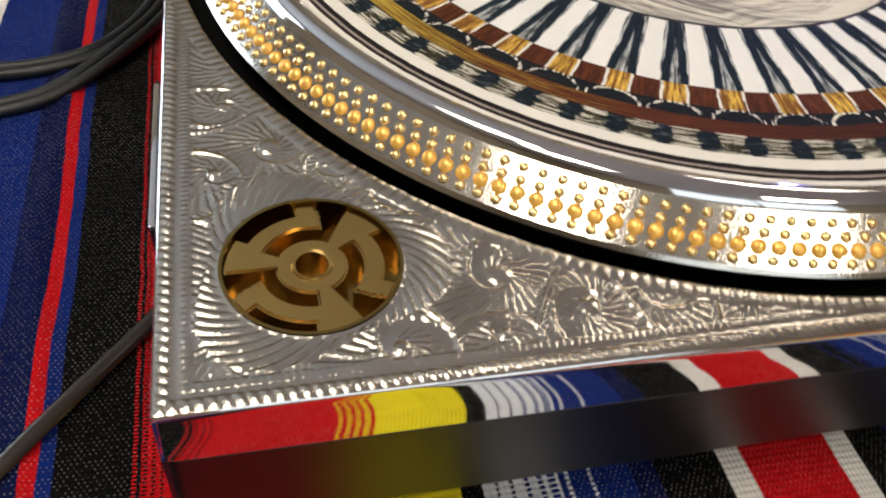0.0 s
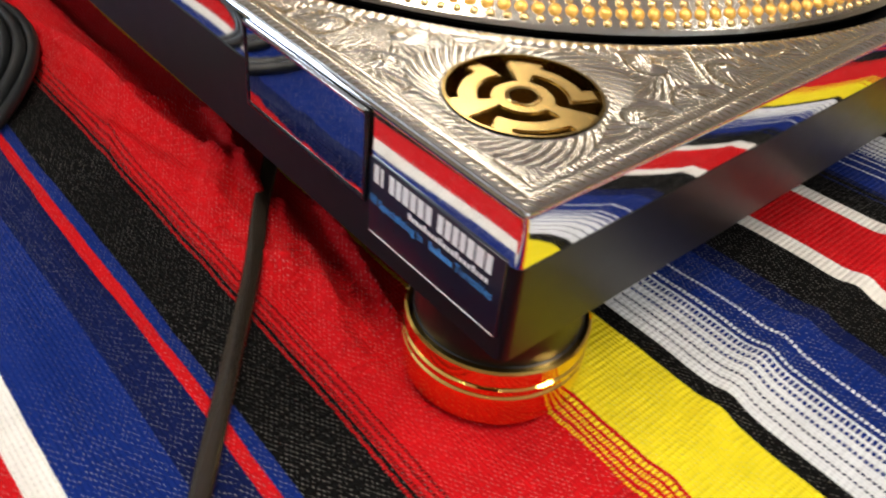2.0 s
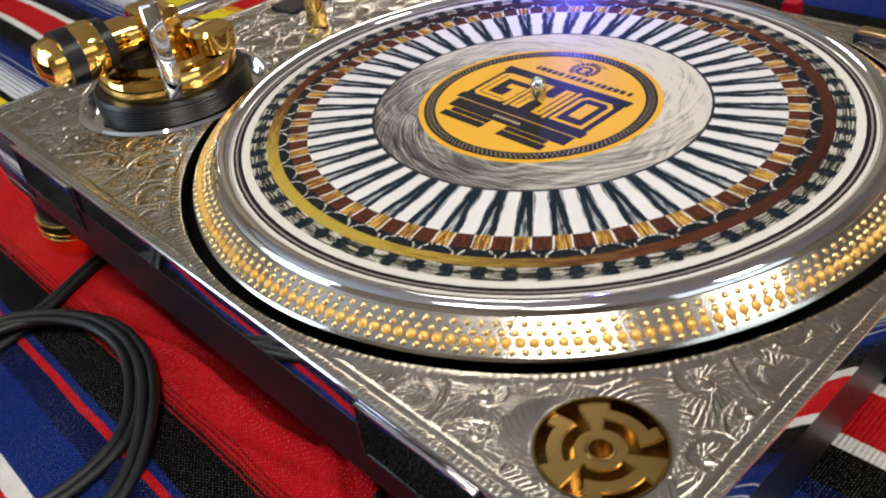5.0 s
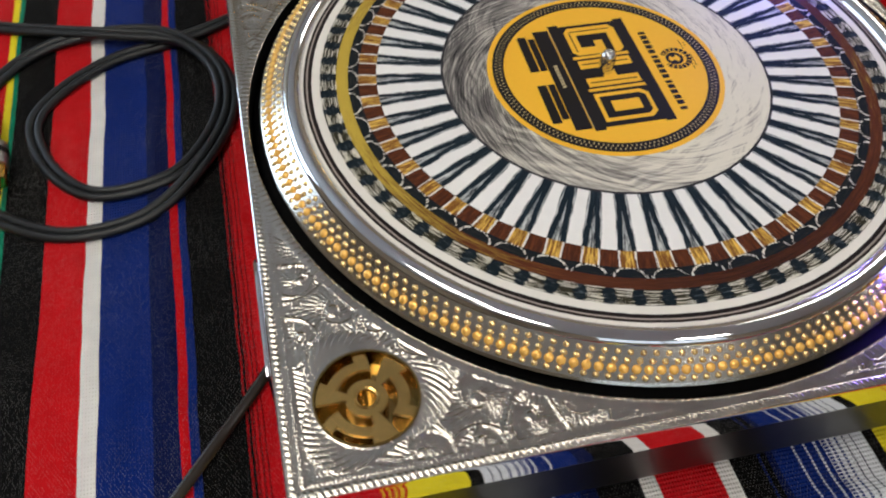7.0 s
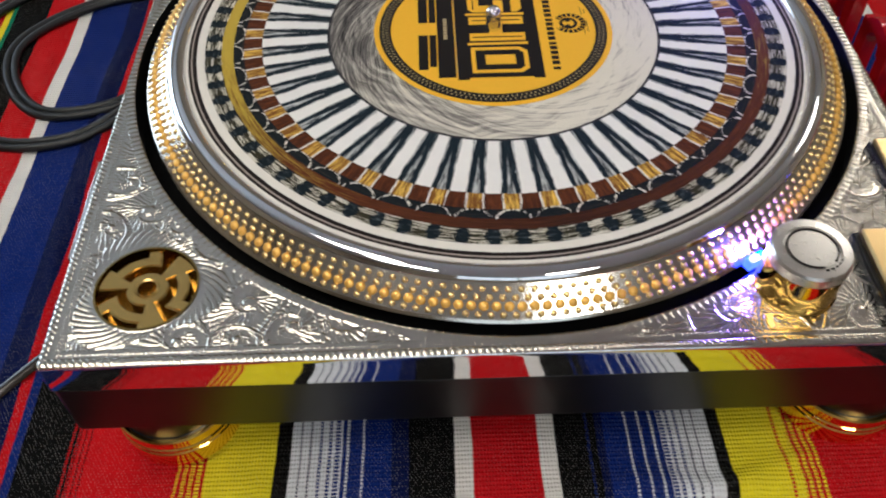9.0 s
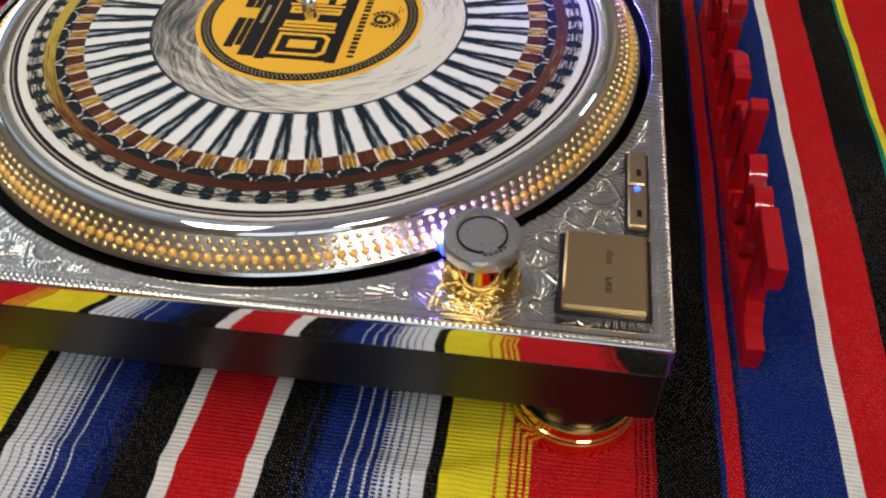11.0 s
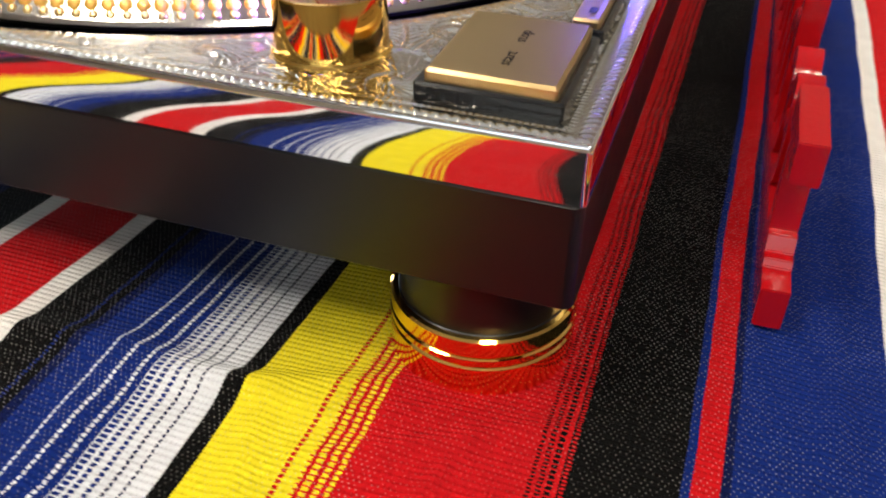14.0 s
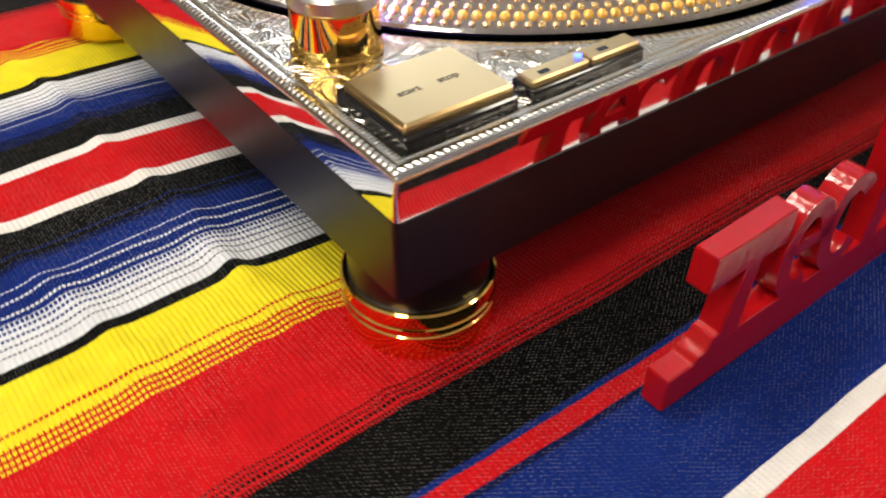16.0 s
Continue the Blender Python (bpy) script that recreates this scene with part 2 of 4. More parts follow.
def slipmat_material():
    """Printed felt: rings and spokes round the spindle; r in decimetres."""
    s = Mat("printed_slipmat", (0.5, 0.5, 0.5), 0.8)
    x, y, z = s.xyz()
    r = (x * x + y * y).op("SQRT")
    a = y.op("ARCTAN2", x) / (2 * math.pi) + 0.5
    cream, teal, brown, ochre = (0.78, 0.75, 0.69), (0.006, 0.014, 0.022), (0.055, 0.015, 0.006), (0.66, 0.36, 0.035)
    grain = s.noise(220, 4)
    # grey marbled ring
    ux, uy = x / r, y / r
    warp = (s.noise(22, 2) - 0.5) * 0.30 + (s.noise(60, 2) - 0.5) * 0.05
    swirl = s.noise(1.0, 5, s.vec(ux * 2.2, uy * 2.2, (r + warp) * 34.0), 0.62)
    hair = s.noise(1.0, 3, s.vec(ux * 5.0, uy * 5.0, (r + warp) * 120.0), 0.6)
    phi = y.op("ARCTAN2", x) - r * 4.5 + warp * 1.5
    strand = s.noise(1.0, 4, s.vec(phi.op("COSINE") * 17.0, phi.sin() * 17.0, r * 3.0), 0.65)
    tone = (x - y * 0.25 + (s.noise(9, 2) - 0.5) * 0.5) * 0.26
    marble = s.ramp(swirl * 0.8 + strand * 0.95 + hair * 0.35 + tone - 0.50, [(0.18, (0.008, 0.008, 0.010)), (0.38, (0.16, 0.15, 0.14)), (0.54, (0.46, 0.43, 0.38)), (0.68, (0.74, 0.70, 0.60))], "LINEAR")
    # spokes: white bars between dark feathered darts
    k = a * 48.0 + (s.noise(1.0, 3, s.vec(a * 60.0, r * 8.0), 0.6) - 0.5) * 0.14
    f = (k.frac() - 0.5).abs()
    g = f * -1.0 + 0.5
    fine = s.noise(1.0, 4, s.vec(a * 620.0, r * 9.0), 0.7)
    t = (r - 0.80) / 0.33
    vee = (g - (t * 0.13 + 0.07) + (fine - 0.5) * 0.12).abs()
    feather = s.mix((fine - 0.40) * 5.0, (0.008, 0.016, 0.024), (0.60, 0.62, 0.62))
    dark = s.mix(vee.lt(t * -0.05 + 0.115), feather, s.mix((fine - 0.52) * 2.2, teal, (0.06, 0.10, 0.12)))
    spokes = s.mix((g + (fine - 0.5) * 0.10).gt(0.275), dark, (0.84, 0.83, 0.81))
    # ochre and brown blocks
    block = s.mix((g + (fine - 0.5) * 0.06).lt(0.20), s.mix((fine - 0.40) * 3.0, brown, (0.16, 0.045, 0.012)), s.mix((fine - 0.46) * 6.0, (0.20, 0.08, 0.015), (0.88, 0.56, 0.10)))
    block = s.mix((g - 0.225).abs().lt(0.028) * fine.gt(0.42), block, cream)
    # scallops
    sc = ((r - 1.238) / 0.052)
    arc = (sc * sc + (g * 2.0) * (g * 2.0) * 1.1)
    streak = s.noise(1.0, 4, s.vec(a * 60.0, r * 130.0), 0.7)
    scallop = s.mix(arc.within(0.66, 0.92) * fine.gt(0.50), s.mix((streak - 0.52) * 3.0, (0.005, 0.009, 0.012), (0.07, 0.06, 0.045)), cream)
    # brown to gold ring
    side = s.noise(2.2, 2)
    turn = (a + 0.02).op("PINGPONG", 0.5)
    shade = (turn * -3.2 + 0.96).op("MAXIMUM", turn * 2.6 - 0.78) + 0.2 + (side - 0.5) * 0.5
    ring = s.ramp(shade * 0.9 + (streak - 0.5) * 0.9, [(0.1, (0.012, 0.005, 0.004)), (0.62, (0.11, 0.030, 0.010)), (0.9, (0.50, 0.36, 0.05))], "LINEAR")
    # teal tufts on cream
    tuft = s.noise(1.0, 5, s.vec(a * 150.0, r * 70.0), 0.75)
    blot = ((k * 1.5 + 0.25).frac() - 0.5).abs()
    lines = s.mix((streak + (r - 1.334).abs() * 1.6).gt(0.55), (0.035, 0.032, 0.018), s.mix(grain, (0.50, 0.46, 0.33), cream))
    clump = s.mix((tuft - 0.52) * 5.0, (0.004, 0.010, 0.015), (0.10, 0.13, 0.15))
    outer = s.mix((blot + (tuft - 0.5) * 0.75 + (r - 1.33).abs() * 2.2).lt(0.27), lines, clump)
    col = marble
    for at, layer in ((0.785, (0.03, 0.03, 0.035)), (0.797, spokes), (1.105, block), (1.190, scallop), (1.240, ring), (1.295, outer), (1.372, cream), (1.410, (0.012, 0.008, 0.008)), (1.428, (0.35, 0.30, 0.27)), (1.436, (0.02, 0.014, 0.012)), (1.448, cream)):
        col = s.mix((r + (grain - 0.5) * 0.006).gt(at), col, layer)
    s.base(s.mix(grain * 0.10, col, (0.05, 0.045, 0.04)))
    s.bump(s.noise(1400, 2), 0.0002)
    s.p.inputs["Specular IOR Level"].default_value = 0.12
    return s


slip_mat = slipmat_material()
orange = Mat("orange_print", (0.86, 0.46, 0.03), 0.6)
orange.base(orange.mix(orange.noise(500, 3) * 0.3, (0.88, 0.49, 0.035), (0.70, 0.36, 0.03)))
orange.p.inputs["Specular IOR Level"].default_value = 0.15
ink.p.inputs["Specular IOR Level"].default_value = 0.15

# ---- mesh helpers; lengths in decimetres ----
D = 0.1


def smooth(bm, angle=35):
    for f in bm.faces:
        f.smooth = True
    for e in bm.edges:
        if len(e.link_faces) == 2 and e.calc_face_angle(0) > radians(angle):
            e.smooth = False


def part(name, bm, material, parent=None, label="", at=(0, 0, 0), turn=(0, 0, 0), flat=False, angle=35):
    """One mesh object from a bmesh in decimetres."""
    if not flat:
        smooth(bm, angle)
    bmesh.ops.scale(bm, vec=(D, D, D), verts=bm.verts)
    me = bpy.data.meshes.new(name)
    bm.to_mesh(me)
    bm.free()
    me.materials.append(material.m)
    ob = new(name, me)
    ob.matrix_basis = pose(*[c * D for c in at], *turn)
    ob.parent = parent
    if label:
        ob["label"] = label
    return ob


def empty(name, label, category, at=(0, 0, 0), turn=(0, 0, 0), group="", kind=""):
    ob = new(name)
    ob.empty_display_size = 0.01
    ob.matrix_basis = pose(*[c * D for c in at], *turn)
    return tagged(ob, label, category, group, kind)


def box(x0, x1, y0, y1, z0, z1, bevel=0.0, bm=None, seg=2):
    own = bmesh.new()
    bmesh.ops.create_cube(own, size=1)
    for v in own.verts:
        v.co = Vector((x0 + (v.co.x + 0.5) * (x1 - x0), y0 + (v.co.y + 0.5) * (y1 - y0), z0 + (v.co.z + 0.5) * (z1 - z0)))
    if bevel:
        bmesh.ops.bevel(own, geom=own.edges[:], offset=bevel, segments=seg, affect="EDGES", profile=0.5)
    return own if bm is None else join(bm, own)


def join(bm, own):
    me = bpy.data.meshes.new("scrap")
    own.to_mesh(me)
    own.free()
    bm.from_mesh(me)
    bpy.data.meshes.remove(me)
    return bm


def lathe(profile, steps=64, close=False):
    """Turns a profile of (radius, height) round z."""
    bm = bmesh.new()
    rings = []
    for r, z in profile:
        if r < 1e-6:
            rings.append([bm.verts.new((0, 0, z))])
        else:
            rings.append([bm.verts.new((r * math.cos(2 * math.pi * k / steps), r * math.sin(2 * math.pi * k / steps), z)) for k in range(steps)])
    pairs = list(zip(rings, rings[1:])) + ([(rings[-1], rings[0])] if close else [])
    for a, b in pairs:
        for k in range(steps):
            q = (k + 1) % steps
            if len(a) == 1 and len(b) == 1:
                continue
            if len(a) == 1:
                bm.faces.new((a[0], b[q], b[k]))
            elif len(b) == 1:
                bm.faces.new((a[k], a[q], b[0]))
            else:
                bm.faces.new((a[k], a[q], b[q], b[k]))
    bmesh.ops.recalc_face_normals(bm, faces=bm.faces)
    return bm


def tube(points, radius, sides=10, ends=True, squash=1.0):
    """A round cord along points."""
    pts = [Vector(p) for p in points]
    bm, rings = bmesh.new(), []
    up = Vector((0.01, 0.02, 1)).normalized()
    for n, p in enumerate(pts):
        way = (pts[min(n + 1, len(pts) - 1)] - pts[max(n - 1, 0)]).normalized()
        side = way.cross(up)
        side = side.normalized() if side.length > 1e-4 else Vector((1, 0, 0))
        top = side.cross(way)
        rings.append([bm.verts.new(p + radius * (math.cos(a) * side + squash * math.sin(a) * top)) for a in [2 * math.pi * k / sides for k in range(sides)]])
    for a, b in zip(rings, rings[1:]):
        for k in range(sides):
            bm.faces.new((a[k], a[(k + 1) % sides], b[(k + 1) % sides], b[k]))
    if ends:
        bm.faces.new(rings[0][::-1])
        bm.faces.new(rings[-1])
    bmesh.ops.recalc_face_normals(bm, faces=bm.faces)
    return bm


def spline(points, steps=10):
    """A smooth line through points (Catmull-Rom)."""
    p = [Vector(q) for q in points]
    p = [p[0] * 2 - p[1], *p, p[-1] * 2 - p[-2]]
    out = []
    for a, b, c, d in zip(p, p[1:], p[2:], p[3:]):
        for k in range(steps):
            t = k / steps
            out.append(0.5 * (2 * b + (c - a) * t + (2 * a - 5 * b + 4 * c - d) * t * t + (3 * b - a - 3 * c + d) * t**3))
    return out + [p[-2]]


def polar_plate(mask, r0, r1, nr, na, z0, z1, bevel=0.0):
    """A plate cut out of a disc where mask(r, angle) holds."""
    bm = bmesh.new()
    grid = [[bm.verts.new(((r0 + (r1 - r0) * i / nr) * math.cos(2 * math.pi * k / na), (r0 + (r1 - r0) * i / nr) * math.sin(2 * math.pi * k / na), z0)) for k in range(na)] for i in range(nr + 1)]
    for i in range(nr):
        for k in range(na):
            if mask(r0 + (r1 - r0) * (i + 0.5) / nr, 2 * math.pi * (k + 0.5) / na):
                q = (k + 1) % na
                bm.faces.new((grid[i][k], grid[i][q], grid[i + 1][q], grid[i + 1][k]))
    bmesh.ops.delete(bm, geom=[v for v in bm.verts if not v.link_faces], context="VERTS")
    made = bmesh.ops.extrude_face_region(bm, geom=bm.faces[:])
    bmesh.ops.translate(bm, vec=(0, 0, z1 - z0), verts=[g for g in made["geom"] if isinstance(g, bmesh.types.BMVert)])
    bmesh.ops.recalc_face_normals(bm, faces=bm.faces)
    if bevel:
        rim = [e for e in bm.edges if min(v.co.z for v in e.verts) > z1 - 1e-4 and e.calc_face_angle(0) > 0.6]
        bmesh.ops.bevel(bm, geom=rim, offset=bevel, segments=2, affect="EDGES")
    return bm


def sheet(name, verts, faces, material, parent=None, label=""):
    me = bpy.data.meshes.new(name)
    me.vertices.add(len(verts))
    me.vertices.foreach_set("co", (verts * D).astype(np.float32).ravel())
    me.loops.add(len(faces) * 4)
    me.loops.foreach_set("vertex_index", faces.astype(np.int32).ravel())
    me.polygons.add(len(faces))
    me.polygons.foreach_set("loop_start", np.arange(0, len(faces) * 4, 4, dtype=np.int32))
    me.polygons.foreach_set("use_smooth", np.ones(len(faces), dtype=bool))
    me.update(calc_edges=True)
    me.validate()
    me.materials.append(material.m)
    ob = new(name, me)
    ob.parent = parent
    if label:
        ob["label"] = label
    return ob


def lettering(name, words, height, material, parent, at, turn, label="", width=None):
    """Words in the built-in font, thin and solid; height in decimetres."""
    cu = bpy.data.curves.new(name, "FONT")
    cu.body, cu.size, cu.extrude, cu.align_x, cu.align_y = words, height * D * 1.4, 0.00004, "LEFT", "CENTER"
    scrap = new("scrap", cu)
    bpy.context.view_layer.update()
    me = bpy.data.meshes.new_from_object(scrap)
    bpy.data.objects.remove(scrap)
    if width:
        xs = [v.co.x for v in me.vertices]
        for v in me.vertices:
            v.co.x *= width * D / max(xs)
    me.materials.clear()
    me.materials.append(material.m)
    ob = new(name, me)
    ob.matrix_basis = pose(*[c * D for c in at], *turn)
    ob.parent = parent
    if label:
        ob["label"] = label
    return ob


# ---- room that closes the place ----
FLOOR, TOP, X0, X1, Y0, Y1 = -7.5, 17.4, -19.0, 26.0, -24.0, 24.0
tagged(part("floor", box(X0 - 1, X1 + 1, Y0 - 1, Y1 + 1, FLOOR - 0.5, FLOOR), wood), "dark brown wooden floor", "floor", kind="structure")
tagged(part("ceiling", box(X0 - 1, X1 + 1, Y0 - 1, Y1 + 1, TOP, TOP + 0.5), ceiling_paint), "pale painted ceiling with lamps", "ceiling", kind="structure")
tagged(part("wall_south", box(X0 - 1, X1 + 1, Y0 - 1, Y0, FLOOR, TOP), dark_wall), "dull brown papered room wall", "wall", kind="structure")
tagged(part("wall_north", box(X0 - 1, X1 + 1, Y1, Y1 + 1, FLOOR, TOP), dark_wall), "dull brown papered room wall", "wall", kind="structure")
tagged(part("wall_east", box(X1, X1 + 1, Y0, Y1, FLOOR, TOP), dark_wall), "dull brown papered room wall", "wall", kind="structure")
tagged(part("wall_west", box(X0 - 1, X0, Y0, Y1, FLOOR, TOP), dark_wall), "dull brown papered room wall", "wall", kind="structure")
win = tagged(part("window_1", box(X0, X0 + 0.2, 10.5, 23.5, -3.5, 12.0), sky_glow), "bright daylight window in the wall", "window", kind="structure")
for y0, y1, z0, z1 in ((10.1, 10.5, -3.9, 12.4), (23.5, 23.9, -3.9, 12.4), (10.5, 23.5, -3.9, -3.5), (10.5, 23.5, 12.0, 12.4), (16.8, 17.2, -3.5, 12.0)):
    part("window_frame", box(X0, X0 + 0.5, y0, y1, z0, z1, 0.05), wall_mat, win)
far_win = tagged(part("window_2", box(-4.0, 12.0, Y0, Y0 + 0.2, 5.0, 15.5), pale_glow), "pale daylight window in the wall", "window", kind="structure")
for x0, x1, z0, z1 in ((-4.4, -4.0, 4.6, 15.9), (12.0, 12.4, 4.6, 15.9), (-4.0, 12.0, 4.6, 5.0), (-4.0, 12.0, 15.5, 15.9), (3.8, 4.2, 5.0, 15.5)):
    part("window_frame", box(x0, x1, Y0, Y0 + 0.5, z0, z1, 0.05), wall_mat, far_win)
for lx, ly in LAMPS:
    lamp = tagged(part("ceiling_light", box(-2.3, 2.3, -2.3, 2.3, 0, 0.12, 0.03), satin, at=(lx * 10, ly * 10, TOP - 0.12)), "square flat ceiling light with a warm diffuser", "ceiling light", "ceiling lights")
    part("diffuser", box(-2.1, 2.1, -2.1, 2.1, -0.1, -0.01, 0.03), lamp_glow, lamp)
table = empty("table", "dark wooden table under the striped blanket", "table", (2.0, 3.6, -0.25))
part("tabletop", box(-9.0, 9.0, -10.0, 10.0, -0.45, 0.0, 0.05), wood, table)
for sx in (-8.3, 8.3):
    for sy in (-9.3, 9.3):
        part("leg", box(sx - 0.35, sx + 0.35, sy - 0.35, sy + 0.35, FLOOR + 0.25, -0.45, 0.05), wood, table)


# ---- blanket ----
def blanket_height(x, y):
    rng = np.random.default_rng(4)
    z = np.zeros_like(x)
    for _ in range(9):
        a, f, p = rng.uniform(0, math.pi), rng.uniform(1.2, 4.5), rng.uniform(0, 6.28)
        z += 0.008 * np.sin(f * (x * math.cos(a) + y * math.sin(a)) + p) / (0.6 + 0.3 * f)
    # creases that run along and across the weave
    for cx, cy, a, ln, w, h in ((0.04, 2.3, 95, 1.1, 0.040, 0.085), (0.19, 1.60, 83, 0.36, 0.024, 0.095), (0.21, 0.84, 84, 0.40, 0.024, 0.085), (0.14, 2.06, 150, 0.14, 0.022, 0.06), (0.08, 1.50, 62, 0.25, 0.032, 0.045), (0.10, 1.10, 68, 0.22, 0.028, 0.04), (0.03, 0.75, 74, 0.30, 0.035, 0.035), (0.12, 3.0, 97, 0.6, 0.030, 0.040), (0.05, 0.75, 80, 0.35, 0.025, 0.024), (-0.10, 2.0, 70, 0.22, 0.022, 0.016), (0.02, 1.2, 97, 0.7, 0.030, 0.028), (-0.52, 1.6, 91, 1.5, 0.040, 0.030),
                                (1.6, -0.20, 4, 1.9, 0.05, 0.022), (2.75, -0.10, 12, 0.5, 0.05, 0.022), (3.25, -0.45, 70, 0.3, 0.03, 0.015),
                                (2.1, -0.75, 8, 1.4, 0.06, 0.02), (4.25, 0.5, 84, 0.5, 0.03, 0.014), (4.45, -0.2, 10, 0.5, 0.05, 0.014),
                                (0.25, -0.25, 80, 0.3, 0.03, 0.02), (5.0, 1.6, 95, 1.6, 0.07, 0.02), (-1.0, 2.2, 94, 1.2, 0.06, 0.02),
                                (-0.02, 1.05, 120, 0.20, 0.022, 0.034), (0.06, 1.55, 60, 0.18, 0.020, 0.032), (-0.06, 2.55, 115, 0.25, 0.024, 0.034), (0.0, 0.35, 100, 0.25, 0.02, 0.018), (-0.08, 1.85, 105, 0.35, 0.018, 0.018),
                                (0.62, -0.45, 86, 0.5, 0.04, 0.018), (1.15, -0.5, 93, 0.6, 0.05, 0.018), (2.3, -0.55, 88, 0.6, 0.05, 0.018), (2.85, -0.6, 97, 0.5, 0.04, 0.016), (3.3, -0.15, 20, 0.4, 0.03, 0.014), (4.2, 0.1, 75, 0.35, 0.03, 0.014), (-0.75, 1.0, 88, 0.9, 0.05, 0.02)):
        ca, sa = math.cos(radians(a)), math.sin(radians(a))
        s, q = (x - cx) * ca + (y - cy) * sa, -(x - cx) * sa + (y - cy) * ca
        q = q + 0.03 * np.sin(5 * s + cx)
        z += h * np.exp(-((q / w) ** 2)) * np.exp(-((s / ln) ** 4))
    # the cloth lifts a little round the front corner
    z += 0.030 * np.exp(-(((x - 3.1) / 1.0) ** 2) - ((y + 0.35) / 0.55) ** 2)
    return z - 0.012


def blanket():
    xs = np.concatenate([np.arange(-6.8, -1.6, 0.1), np.arange(-1.6, 5.8, 0.022), np.arange(5.8, 10.6, 0.1)])
    ys = np.concatenate([np.arange(-6.2, -1.0, 0.1), np.arange(-1.0, 3.2, 0.022), np.arange(3.2, 13.2, 0.06)])
    gx, gy = np.meshgrid(xs, ys)
    verts = np.stack([gx, gy, blanket_height(gx, gy)], -1).reshape(-1, 3)
    n, m = len(xs), len(ys)
    i = np.arange(n * m).reshape(m, n)
    faces = np.stack([i[:-1, :-1], i[:-1, 1:], i[1:, 1:], i[1:, :-1]], -1).reshape(-1, 4)
    return tagged(sheet("blanket", verts, faces, blanket_mat), "striped red, blue, black, white and yellow woven serape blanket, slightly creased", "blanket")


blanket()

# ---- turntable ----
W, L, ZT, ZB, ZM = 3.53, 4.53, 0.842, 0.390, 0.688
CX, CY = 1.757, 1.803
AX, AY, AR = 0.338, 0.359, 0.192
WR = 1.716
TX, TY, TR = 0.88, 3.77, 0.50
deck = empty("turntable", "silver engraved record turntable with gold fittings on the striped blanket", "turntable")


def slab(x0, x1, y0, y1, z0, z1, r, steps=6, edge=0.0):
    """A block with rounded upright corners and softened rims."""
    bm = bmesh.new()
    ring = []
    for cx, cy, a0 in ((x1 - r, y0 + r, -90), (x1 - r, y1 - r, 0), (x0 + r, y1 - r, 90), (x0 + r, y0 + r, 180)):
        for k in range(steps + 1):
            a = radians(a0 + 90 * k / steps)
            ring.append((cx, cy, r, a))
    levels = [(z0, -edge), (z0 + edge, 0), (z1 - edge, 0), (z1, -edge)] if edge else [(z0, 0), (z1, 0)]
    rows = [[bm.verts.new((cx + (rr + d) * math.cos(a), cy + (rr + d) * math.sin(a), z)) for cx, cy, rr, a in ring] for z, d in levels]
    n = len(ring)
    for a, b in zip(rows, rows[1:]):
        for k in range(n):
            bm.faces.new((a[k], a[(k + 1) % n], b[(k + 1) % n], b[k]))
    bm.faces.new(rows[0][::-1])
    bm.faces.new(rows[-1])
    bmesh.ops.recalc_face_normals(bm, faces=bm.faces)
    return bm


part("chassis_base", slab(0.008, W - 0.008, 0.008, L - 0.008, ZB, ZM, 0.03, edge=0.008), black, deck, "satin black lower chassis")


def chrome_band():
    """The polished frame round the top plate: its outer face bulges, so that it mirrors the ground far out."""
    bm = bmesh.new()
    front, side = [(0.030, ZM), (0.008, ZM), (0.004, ZM + 0.004)], [(0.030, ZM), (0.008, ZM), (0.004, ZM + 0.004)]
    tall = (ZT - 0.012 - ZM - 0.004) / 12
    for k in range(1, 13):
        f = k / 12
        ease = f * f * (3 - 2 * f)
        z = ZM + 0.004 + tall * k
        front.append((front[-1][0] + math.tan(radians(-0.5 + 6.5 * ease)) * tall, z))
        side.append((side[-1][0] + math.tan(radians(0.4 + 0.4 * f)) * tall, z))
    for run in (front, side):
        d = run[-1][0]
        run += [(d + 0.004, ZT - 0.006), (d + 0.012, ZT), (0.034, ZT + 0.001)]
    rows = []
    for (d, z), (dx, _) in zip(front, side):
        r = 0.02
        ring = []
        for cx, cy, a0 in ((W - r, r, -90), (W - r, L - r, 0), (r, L - r, 90), (r, r, 180)):
            for k in range(4):
                a = radians(a0 + 30 * k)
                ring.append(bm.verts.new((cx + (r - dx) * math.cos(a), cy + (r - d) * math.sin(a), z)))
        rows.append(ring)
    n = len(rows[0])
    for a, c in zip(rows, rows[1:]):
        for k in range(n):
            bm.faces.new((a[k], a[(k + 1) % n], c[(k + 1) % n], c[k]))
    bmesh.ops.recalc_face_normals(bm, faces=bm.faces)
    return bm


part("chrome_frame", chrome_band(), chrome, deck, "polished chrome frame mirroring the blanket")
for y0, y1 in ((0.535, 1.080), (3.29, 4.00)):
    hp = part("hinge_plate", box(-0.006, 0.05, y0, y1, 0.570, 0.808), mirror, deck, "polished hinge recess plate", flat=True)
    part("plate_rim", box(-0.010, -0.0, y0 - 0.012, y0, 0.556, 0.820, 0.002), gloss_black, hp)
    part("plate_rim", box(-0.010, -0.0, y1, y1 + 0.012, 0.556, 0.820, 0.002), gloss_black, hp)
    part("plate_rim", box(-0.010, -0.0, y0, y1, 0.556, 0.569, 0.002), gloss_black, hp)
    part("plate_rim", box(-0.014, -0.0, y0, y1, 0.809, 0.820, 0.002), chrome, hp)


